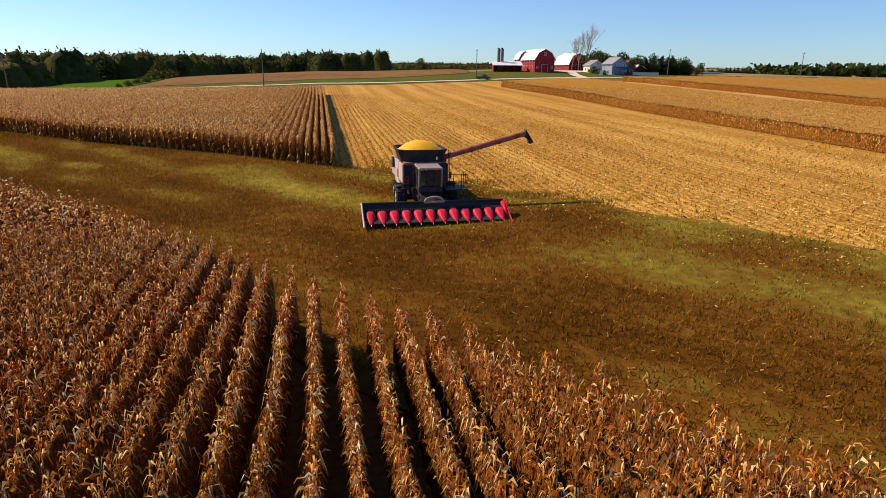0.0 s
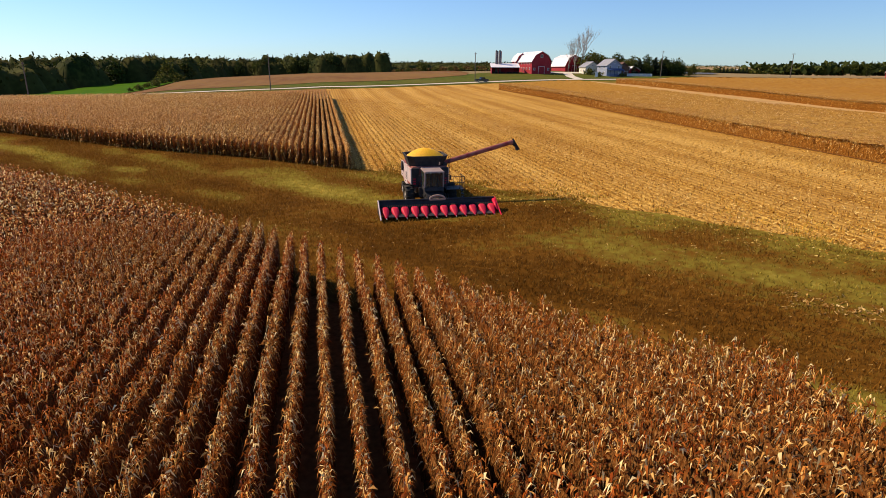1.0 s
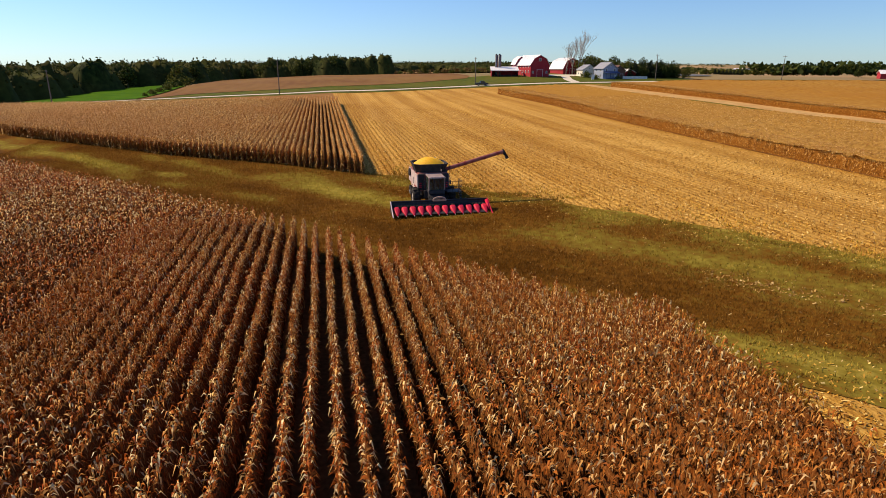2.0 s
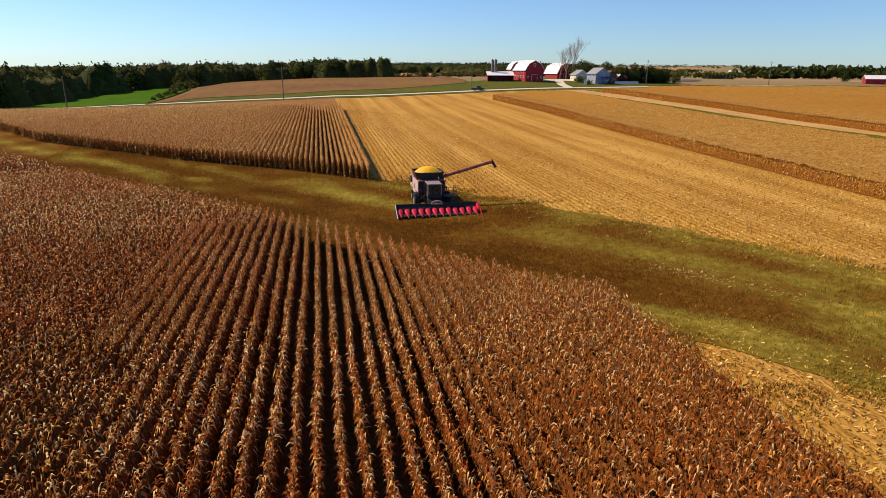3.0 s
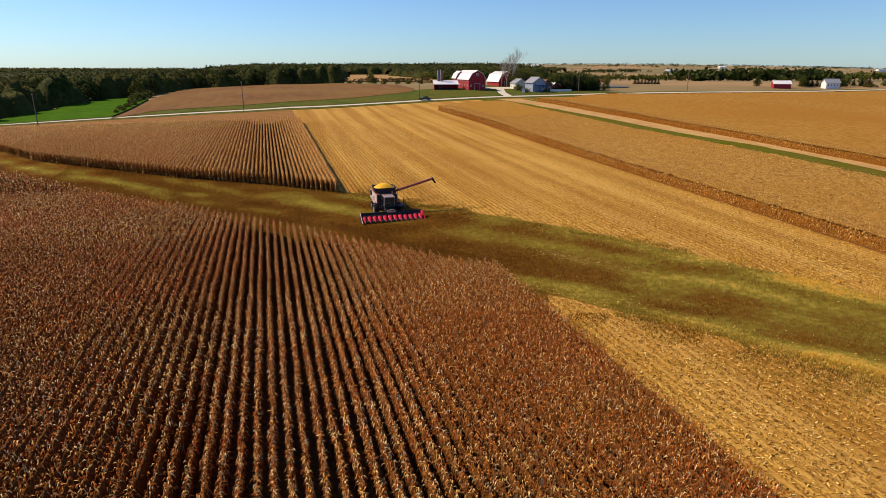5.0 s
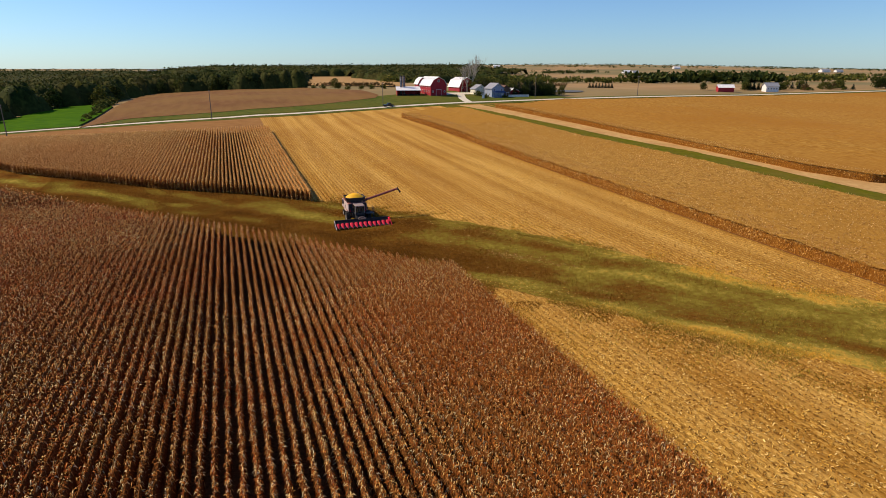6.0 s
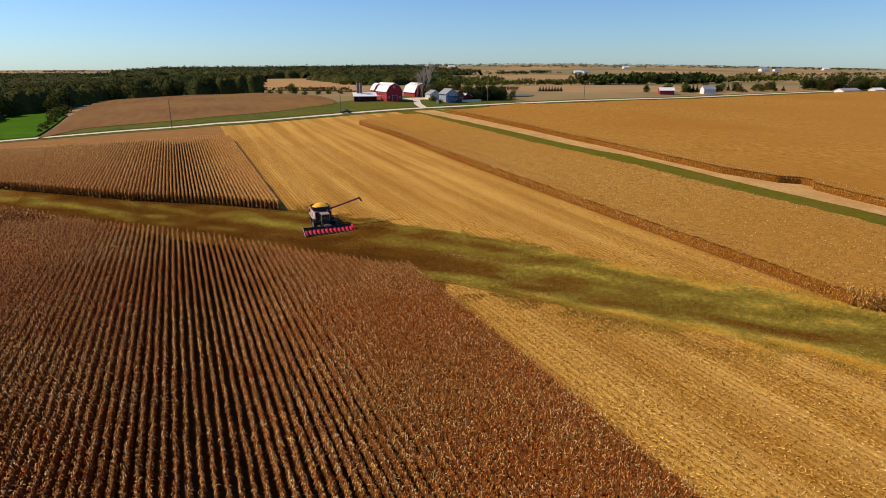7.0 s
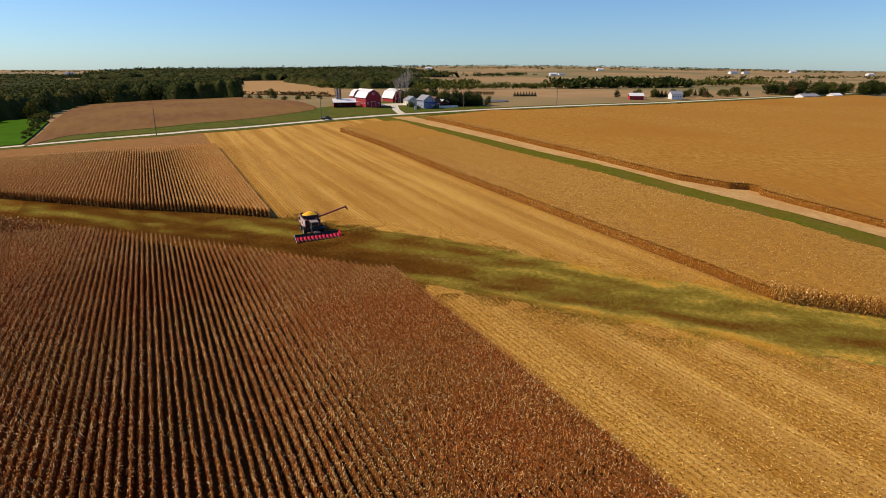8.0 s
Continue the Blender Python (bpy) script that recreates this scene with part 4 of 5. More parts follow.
            sp = bevelled(prism([(a, lo), (b, lo), (b, 3.12), (a, 3.2)], x0, x1), 0.03)
            p = part("side_panel", sp, SHIELD, c, "pale sun-bleached side panel")
            part("panel_latch", box((s * 1.62, (a + b) / 2, lo + 0.25), (0.03, 0.14, 0.05)), CHARCOAL, p)
        for k in range(5):
            part("louver", box((s * 1.612, 7.5 + 0.0, 2.0 + 0.13 * k), (0.03, 0.8, 0.05), 0.0, None), CHARCOAL, c)
        part("red_stripe", box((s * 1.612, 6.1, 1.85), (0.02, 1.7, 0.16)), BODY_RED, c)
    part("rear_hood", bevelled(prism([(10.2, 1.7), (11.6, 1.1), (11.75, 1.3), (11.2, 2.6), (10.2, 3.0)], -1.2, 1.2), 0.05), BODY_RED, c, "dark red straw hood")
    part("engine_deck", box((0, 9.6, 3.4), (2.5, 1.9, 0.35), 0.08), CHARCOAL, c, "black engine deck")
    part("exhaust", tube((1.0, 9.4, 3.5), (1.0, 9.4, 4.25), 0.07), STEEL, c)
    part("air_screen", tube((-1.45, 9.6, 2.75), (-1.75, 9.6, 2.75), 0.42, 0.40, 20), CHARCOAL, c, "round dark rotary screen")
    # grain tank and its flared black extension
    def ring_wall(z0, z1, a0, a1, b0, b1, cy, th=0.05):
        bm = bmesh.new()
        q = []
        for z, a, b in ((z0, a0, b0), (z1, a1, b1), (z1, a1 - th, b1 - th), (z0, a0 - th, b0 - th)):
            ch = 0.45
            pts = [(-a, -b + ch), (-a + ch, -b), (a - ch, -b), (a, -b + ch), (a, b - ch), (a - ch, b), (-a + ch, b), (-a, b - ch)]
            q.append([bm.verts.new((x - 0.1, cy + y, z)) for x, y in pts])
        for r0, r1 in zip(q, q[1:] + q[:1]):
            for i in range(8):
                bm.faces.new((r0[i], r0[(i + 1) % 8], r1[(i + 1) % 8], r1[i]))
        return bm
    part("tank_extension", ring_wall(3.22, 4.05, 1.42, 1.70, 1.38, 1.60, 7.0), CHARCOAL, c, "black flared grain tank extension")
    part("tank_rim", ring_wall(4.03, 4.13, 1.72, 1.74, 1.62, 1.64, 7.0, 0.09), CHARCOAL, c, "dark tank rim")
    g = bmesh.new()
    nr, na = 10, 32
    rr = np.random.default_rng(8)
    rings = []
    for i in range(nr + 1):
        t = i / nr
        rings.append([g.verts.new((-0.1 + 1.56 * t * math.cos(2 * math.pi * j / na), 7.0 + 1.5 * t * math.sin(2 * math.pi * j / na), 4.0 + 0.62 * (1 - t ** 2.0) + rr.normal(0, 0.012))) for j in range(na)])
    for a, b in zip(rings, rings[1:]):
        for j in range(na):
            g.faces.new((a[j], a[(j + 1) % na], b[(j + 1) % na], b[j]))
    bmesh.ops.remove_doubles(g, verts=g.verts, dist=0.03)
    part("grain_heap", g, GRAIN, c, "heap of bright yellow shelled corn", True)
    # cab: base, posts, glass, roof
    base = part("cab_base", bevelled(prism([(3.15, 1.62), (4.95, 1.62), (4.95, 1.95), (3.2, 1.95)], -0.92, 0.92), 0.04), CHARCOAL, c, "dark cab base")
    base.scale = (0.86, 1, 1)
    for x, y, y2 in ((-0.88, 3.40, 3.25), (0.88, 3.40, 3.25), (-0.3, 3.34, 3.19), (0.3, 3.34, 3.19), (-0.9, 4.9, 4.9), (0.9, 4.9, 4.9)):
        front = y < 4 and abs(x) > 0.5
        part("cab_post", tube((x, y, 1.9), (x * 0.98, y2, 3.10), 0.075 if front else 0.05), CAB_ROOF if front else CHARCOAL, base)
    part("windscreen", bevelled(prism([(3.36, 1.93), (3.385, 1.93), (3.23, 3.10), (3.205, 3.10)], -0.84, 0.84), 0.004, 1), GLASS, base, "dark tinted windscreen")
    for s in (-1, 1):
        part("side_window", prism([(3.32, 1.95), (4.85, 1.95), (4.85, 3.08), (3.48, 3.08)], s * 0.88, s * 0.905), GLASS, base, "dark tinted side window")
    part("cab_rear_wall", box((0, 4.93, 2.52), (1.75, 0.06, 1.2)), CHARCOAL, base)
    part("driver_seat", bevelled(prism([(3.9, 2.0), (4.5, 2.0), (4.62, 2.85), (4.48, 2.85), (4.4, 2.3), (3.9, 2.3)], -0.28, 0.28), 0.04), CHARCOAL, base, "empty dark seat")
    part("steering_column", tube((0, 3.5, 1.95), (0, 3.7, 2.45), 0.05), CHARCOAL, base)
    roof = bmesh.new()
    add_prism(roof, [(2.95, 3.12), (5.1, 3.12), (5.1, 3.30), (3.2, 3.19), (2.98, 3.26)], -0.95, 0.95)
    part("cab_roof", bevelled(roof, 0.06, 3), CAB_ROOF, base, "pale dusty cab roof")
    for x in (-0.75, -0.4, 0.4, 0.75):
        part("work_light", tube((x, 2.98, 3.19), (x, 2.92, 3.19), 0.075, 0.085, 10), STEEL, base)
    for s in (-1, 1):
        mr = part("mirror_arm", tube((s * 0.95, 3.35, 3.05), (s * 1.45, 3.05, 2.95), 0.022), CHARCOAL, base)
        part("mirror", box((s * 1.47, 3.03, 2.75), (0.2, 0.06, 0.42), 0.02), CHARCOAL, mr)
    # front shields beside the cab
    for s in (-1, 1):
        part("front_shield", bevelled(prism([(4.95, 1.7), (5.12, 1.7), (5.12, 3.25), (4.95, 3.2)], s * 0.95, s * 1.52), 0.03), CHARCOAL, c, "black front shield beside the cab")
        for k in range(3):
            part("warning_stripe", box((s * 1.32, 4.94, 1.95 + 0.20 * k), (0.22, 0.02, 0.09), 0, pose(0, 0, 0)), SNOUT_RED, c, "red warning stripe")
    # platform, ladder and rails on the operator side
    pf = part("platform", box((1.75, 4.0, 1.72), (1.5, 1.5, 0.06), 0.01), CHARCOAL, c, "steel operator platform")
    posts = [(1.0, 3.27), (1.55, 3.27), (2.1, 3.27), (2.47, 3.27), (2.47, 3.75), (2.47, 4.25), (2.47, 4.73)]
    for x, y in posts:
        part("rail_post", tube((x, y, 1.75), (x, y, 2.75), 0.022, None, 8), CHARCOAL, pf)
    for z in (2.25, 2.75):
        part("hand_rail", tube((1.0, 3.27, z), (2.47, 3.27, z), 0.022, None, 8), CHARCOAL, pf)
        part("hand_rail", tube((2.47, 3.27, z), (2.47, 4.73, z), 0.022, None, 8), CHARCOAL, pf)
    for y in (4.35, 4.8):
        part("ladder_side", tube((2.55, y, 1.75), (2.75, y, 0.45), 0.025, None, 8), CHARCOAL, pf)
    for k in range(5):
        f = (k + 0.5) / 5
        part("ladder_step", box((2.55 + 0.2 * f, 4.575, 1.75 - 1.3 * f), (0.2, 0.45, 0.035)), CHARCOAL, pf)
    # tank ladder
    for y in (5.3, 5.75):
        part("tank_ladder_side", tube((1.72, y, 1.75), (1.72, y, 4.1), 0.02, None, 8), CHARCOAL, c)
    for k in range(7):
        part("tank_ladder_rung", tube((1.72, 5.3, 1.95 + 0.3 * k), (1.72, 5.75, 1.95 + 0.3 * k), 0.018, None, 8), CHARCOAL, c)
    # unloading auger swung out
    p0, p1 = Vector((1.35, 6.0, 3.5)), Vector((7.4, 6.15, 5.1))
    d = (p1 - p0).normalized()
    au = tube(p0, p1, 0.19, 0.19, 18)
    for f in (0.02, 0.35, 0.68, 0.97):
        q = p0 + (p1 - p0) * f
        add_tube(au, q - d * 0.05, q + d * 0.05, 0.225, 0.225, 18)
    arm = part("unloading_auger", au, BODY_RED, c, "long faded red unloading auger")
    part("auger_elbow", tube((1.3, 6.0, 2.9), (1.42, 6.0, 3.55), 0.26, 0.24, 16), CHARCOAL, arm)
    part("spout", bevelled(prism([(0.0, -0.24), (0.34, -0.22), (0.62, -0.62), (0.34, -0.74), (0.0, 0.22)][::1], -0.2, 0.2, "y"), 0.02), CHARCOAL, arm, "black rubber spout").location = p1
    part("beacon", tube((0.7, 4.6, 3.55), (0.7, 4.6, 3.75), 0.06, 0.05, 10), TAN_PLASTIC, c)
    part("antenna", tube((-0.8, 4.8, 3.5), (-0.8, 4.8, 4.4), 0.012, None, 6), CHARCOAL, c)
    c.scale = (0.965, 0.965, 0.965)
    return c


build_combine(pose(-0.35, 34.3, -0.58, 0, 0, 12.0))

# ---- trees ----


def leaf_cloud(rng, blobs, count, size, droop=0.0):
    """Many small leaf cards in uneven blobs (centre, radii)."""
    vol = np.array([b[1][0] * b[1][1] * b[1][2] for b in blobs])
    which = rng.choice(len(blobs), count, p=vol / vol.sum())
    c = np.array([b[0] for b in blobs])[which]
    r = np.array([b[1] for b in blobs])[which]
    d = rng.normal(size=(count, 3))
    d /= np.linalg.norm(d, axis=1)[:, None]
    p = c + d * r * (rng.random(count)[:, None] ** 0.35)
    e = rng.normal(size=(count, 3))
    e /= np.linalg.norm(e, axis=1)[:, None]
    f = np.cross(e, rng.normal(size=(count, 3)))
    f /= np.linalg.norm(f, axis=1)[:, None]
    s = (size * (0.5 + rng.random(count)))[:, None]
    V = np.stack([p - e * s, p + f * s * 0.7, p + e * s, p - f * s * 0.7], 1).reshape(-1, 3)
    return V, np.arange(4 * count).reshape(-1, 4)


def make_tree(name, tall, wide, leaf_mat, seed, label, category="tree", leaves=330, size=0.42, limbs=7, trunk=0.4, base=0.12):
    """A tapered trunk with limbs and a crown of many small leaf clumps, thick down to the ground as at a wood's edge."""
    rng = np.random.default_rng(seed)
    t = thing(name, Matrix.Identity(4), label, category)
    bm = bmesh.new()
    add_tube(bm, (0, 0, -0.4), (0.1, 0.05, tall * 0.45), trunk * 0.5, trunk * 0.3, 8)
    add_tube(bm, (0.1, 0.05, tall * 0.45), (-0.1, 0.1, tall * 0.85), trunk * 0.3, trunk * 0.08, 6)
    blobs = []
    for k in range(limbs):
        a = 2 * math.pi * (k + rng.random() * 0.7) / limbs
        z0 = tall * (base + 0.4 * rng.random())
        z1 = min(tall * 0.88, z0 + tall * (0.08 + 0.25 * rng.random()))
        rr = wide * (0.22 + 0.24 * rng.random())
        e = (rr * math.cos(a), rr * math.sin(a), z1)
        add_tube(bm, (0.05, 0.03, z0), e, trunk * 0.16, trunk * 0.04, 5)
        q = wide * (0.26 + 0.16 * rng.random())
        blobs.append((e, (q, q, q * (0.8 + 0.4 * rng.random()))))
    q = wide * 0.36
    blobs.append(((0, 0, tall - q), (q, q, q)))
    blobs.append(((0.2, 0.1, tall * 0.5), (wide * 0.44, wide * 0.44, tall * 0.25)))
    for k in range(3):
        a = 2 * math.pi * rng.random()
        blobs.append(((wide * 0.3 * math.cos(a), wide * 0.3 * math.sin(a), tall * 0.16), (wide * 0.32, wide * 0.32, tall * 0.15)))
    part("trunk", bm, BARK, t, "grey-brown trunk with limbs")
    V, F = leaf_cloud(rng, blobs, leaves, size)
    ob = mesh_np("crown", V, F, leaf_mat)
    ob.parent = t
    return t


def make_conifer(name, tall, wide, seed, label, leaves=950):
    rng = np.random.default_rng(seed)
    t = thing(name, Matrix.Identity(4), label, "tree")
    part("trunk", tube((0, 0, -0.4), (0, 0, tall * 0.95), 0.2, 0.03, 7), BARK, t)
    z = rng.random(leaves) ** 1.5
    r = wide * 0.5 * (1 - z) * (0.75 + 0.35 * np.sin(z * 40 + rng.random())) * (0.5 + 0.5 * rng.random(leaves) ** 0.5)
    a = rng.random(leaves) * 2 * math.pi
    p = np.stack([r * np.cos(a), r * np.sin(a), 0.3 + z * (tall - 0.3)], 1)
    out = np.stack([np.cos(a), np.sin(a), np.full(leaves, -0.35)], 1)
    side = np.stack([-np.sin(a), np.cos(a), rng.normal(0, 0.3, leaves)], 1)
    s = (0.4 + 0.45 * rng.random(leaves))[:, None] * (1.2 - 0.6 * z[:, None])
    V = np.stack([p - out * s * 0.6, p + side * s * 0.6, p + out * s, p - side * s * 0.6], 1).reshape(-1, 3)
    ob = mesh_np("crown", V, np.arange(4 * leaves).reshape(-1, 4), NEEDLES)
    ob.parent = t
    return t


PALE_BARK = mat("pale_bark", [(0.30, 0.26, 0.21), (0.48, 0.43, 0.36)], 3, rough=0.9, bump=0.3, stretch=(3, 3, 0.5))


def make_bare_tree(name, tall, seed, label):
    """A leafless poplar: upright forking branches."""
    rng = np.random.default_rng(seed)
    t = thing(name, Matrix.Identity(4), label, "tree")
    bm = bmesh.new()

    def grow(p, d, length, r, depth):
        q = p + d * length
        add_tube(bm, p, q, r, r * 0.65, 5)
        if depth == 0:
            return
        for _ in range(3 if depth > 1 else 4):
            nd = (d + Vector(rng.normal(0, 0.27, 3)) + Vector((0, 0, 0.30))).normalized()
            grow(p + d * length * (0.6 + 0.4 * rng.random()), nd, length * (0.6 + 0.25 * rng.random()), r * 0.55, depth - 1)

    grow(Vector((0, 0, -0.3)), Vector((0, 0, 1)), tall * 0.34, 0.30, 5)
    part("trunk", bm, PALE_BARK, t, "pale bare branching trunk")
    return t


def plant(proto, v, u, turn, scale, dz=-0.1):
    ob = copy_thing(proto, at(v, u, turn, dz))
    ob.scale = (scale, scale, scale * (0.92 + 0.16 * ((turn * 7.3) % 1)))
    return ob


rng = np.random.default_rng(40)
P_DARK = [make_tree("deciduous_tree", 13.5, 8.5, LEAF_DARK, 50 + i, "dense dark green deciduous tree in the wood", leaves=1000, size=0.52) for i in range(3)]
P_OLIVE = [make_tree("deciduous_tree", 11.5, 8.0, LEAF_OLIVE, 60 + i, "olive green deciduous tree in early autumn", leaves=900, size=0.5) for i in range(2)]
P_RUST = make_tree("deciduous_tree", 9.5, 6.5, LEAF_RUST, 70, "rusty brown autumn tree", leaves=420, size=0.5)
P_SPARSE = make_tree("thin_leaved_tree", 11.0, 8.0, LEAF_OLIVE, 66, "thinly leaved olive tree behind the farmhouse", leaves=170, size=0.34, limbs=10, trunk=0.5, base=0.3)
P_BUSH = make_tree("bush", 4.0, 4.6, LEAF_OLIVE, 72, "low olive green bush", "bush", leaves=260, size=0.4, limbs=5, trunk=0.2, base=0.1)
P_CON = [make_conifer("evergreen_tree", 9.6, 8.0, 80 + i, "dark evergreen tree in the farm windbreak") for i in range(2)]
PROTOS = P_DARK + P_OLIVE + [P_RUST, P_BUSH] + P_CON


def pick(weights):
    return PROTOS[int(rng.choice(len(PROTOS), p=np.array(weights) / sum(weights)))]


def wood(n, v0, v1, lo, hi, weights, smin=0.85, smax=1.25, group="woodland trees"):
    for _ in range(n):
        v = v0 + (v1 - v0) * rng.random()
        a, b = lo(v), hi(v)
        if b <= a:
            continue
        u = a + (b - a) * rng.random()
        t = plant(pick(weights), v, u, rng.random() * 360, smin + (smax - smin) * rng.random())
        tagged(t, "", "", group)


MIXED = (3, 3, 3, 2, 2, 0.6, 0.6, 0, 0)


def wood_front(v):
    return np.interp(v, [-400, -116, -114, -95, -78, -72, -66, -24, 15, 48, 90], [205, 214, 250, 330, 334, 420, 446, 442, 430, 434, 450])


wood(95, -270, -112, lambda v: wood_front(v), lambda v: wood_front(v) + 90, MIXED, 0.7, 1.0)
wood(36, -112, -64, lambda v: wood_front(v), lambda v: wood_front(v) + 90, MIXED, 0.7, 1.0)
wood(60, -64, 44, lambda v: wood_front(v), lambda v: wood_front(v) + 70, MIXED, 0.7, 1.05)
wood(60, 495, 660, lambda v: np.interp(v, [480, 610], [288, 262]), lambda v: np.interp(v, [480, 610], [300, 300]), (2, 2, 2, 2, 2, 1, 1, 0, 0), 0.7, 1.1, "roadside trees")
wood(34, 440, 600, lambda v: 520 - 0.25 * (v - 440), lambda v: 545 - 0.25 * (v - 440), (2, 2, 2, 2, 2, 1.5, 1, 0, 0), 0.7, 1.15, "hedgerow trees")
wood(26, 400, 470, lambda v: 288.0, lambda v: 310.0, (0, 0, 0, 1, 1, 1, 4, 1, 1), 0.4, 0.7, "roadside trees")
wood(14, 362, 400, lambda v: 300.0, lambda v: 308.0, (0, 0, 0, 0, 0, 0, 1, 2, 2), 0.4, 0.6, "roadside trees")
for v, u, s in ((145.2, 261, 0.75), (148.8, 262.5, 0.95), (152.6, 261.7, 0.8), (156.2, 263.2, 0.9), (159.3, 261, 1.0), (161.9, 262.5, 0.85), (164.8, 261.7, 0.95), (167.4, 263.2, 0.8), (170.4, 261.7, 0.85), (154.7, 266.9, 0.95), (160.1, 267.5, 1.0), (165.9, 266.9, 0.9), (140.1, 264, 0.55), (150.1, 266.2, 0.9), (170.7, 266.2, 0.8), (146.7, 264, 0.8), (157.8, 264.7, 0.9), (163.4, 264.7, 0.95), (169.2, 264, 0.75)):
    tagged(plant([P_CON[0], P_CON[1], P_DARK[1]][int(v) % 3], v, u, v * 17.0, s * (0.62 if int(v) % 3 == 2 else 0.9)), "", "", "farm windbreak")
tagged(plant(P_OLIVE[0], 63, 382.4, 20, 0.72), "lone round rusty olive tree in the field")
for v, u in ((68, 360.5), (76.9, 359.1), (83.2, 357), (55.9, 394.6), (50.7, 407.7), (91.3, 354.8)):
    plant(P_BUSH, v, u, v * 11.0, 0.8)
for v, u, s in ((129, 281, 0.8), (134, 284, 0.85), (139, 280, 0.75), (143, 277, 0.7), (147, 274, 0.65), (137, 288, 0.9)):
    plant(P_OLIVE[int(v) % 2], v, u, v * 23.0, s)
for v, u, s, k in ((337, 300, 0.5, 0), (345, 305, 0.6, 3), (352, 296, 0.55, 4), (358, 300, 0.6, 1), (374, 296, 0.6, 3), (380, 290, 0.5, 1), (322, 305, 0.5, 2), (390, 295, 0.55, 4)):
    plant(PROTOS[k], v, u, v * 13.0, s)
for v, u, s, k in ((150, 290, 0.75, 0), (156, 284, 0.7, 3), (162, 280, 0.7, 1), (168, 276, 0.65, 4), (174, 270, 0.6, 2), (143, 292, 0.8, 4), (178, 264, 0.5, 3), (147, 283, 0.7, 1), (160, 290, 0.7, 2), (172, 280, 0.65, 0)):
    plant(PROTOS[k], v, u, v * 19.0, s)
plant(P_SPARSE, 128, 276, 70, 1.0)
plant(P_SPARSE, 133, 277, 10, 0.95)
plant(P_SPARSE, 136, 271, 110, 0.7)
plant(P_BUSH, 124.2, 264, 10, 1.0)
plant(P_BUSH, 135.5, 253.9, 50, 0.6)
plant(P_BUSH, 123.7, 253.9, 90, 0.7)
for k in range(12):
    plant(P_BUSH, -70 - 0.3 * k + 1.5 * math.sin(k * 2.1), 236 + 9 * k, 40.0 * k, 0.5 + 0.07 * k)
plant(P_BUSH, -73, 300, 80, 1.4)
poplar = make_bare_tree("bare_poplar", 22, 90, "tall bare pale poplar behind the farmhouse")
poplar.matrix_world = at(126.5, 280)
plant(poplar, 124, 282, 140, 0.8)
plant(poplar, 129.5, 284, 230, 0.8)
plant(poplar, 126.0, 286, 30, 0.95)
plant(poplar, 122.0, 285, 310, 0.6)
for k in range(17):
    v = 217 + 2.9 * k
    f = k / 16
    tr = plant(P_CON[k % 2] if k > 8 else P_RUST, v, 332 + (0 if k > 8 else 30) + 0.2 * k, k * 40.0, 0.42 if k > 8 else 0.38)
    tagged(tr, "small young tree in a planted row", "", "planted row")
for p in PROTOS + [P_SPARSE]:
    p.matrix_world = at(-200 - 9 * (PROTOS + [P_SPARSE]).index(p), 340)

# far woods and hedges as one mass of small crowns
r = np.random.default_rng(44)


def far_wood(name, n, centre_v, centre_u, tall, wide, leaves, size, leaf_mat, label):
    V, F, b = [], [], 0
    for _ in range(n):
        v, u = centre_v(r), centre_u(r)
        z = float(height(v, u))
        s = 0.6 + 0.6 * r.random()
        h, w = tall * s, wide * s
        blobs = [((v + r.normal(0, w * 0.25), u + r.normal(0, w * 0.25), z + h * (0.35 + 0.4 * r.random())), (w * 0.45, w * 0.45, h * 0.3)) for _ in range(3)]
        a, f = leaf_cloud(r, blobs, leaves, size)
        V.append(a)
        F.append(f + b)
        b += len(a)
    return tagged(mesh_np(name, np.concatenate(V), np.concatenate(F), leaf_mat, FIELD), label, "woods", "", "stuff")


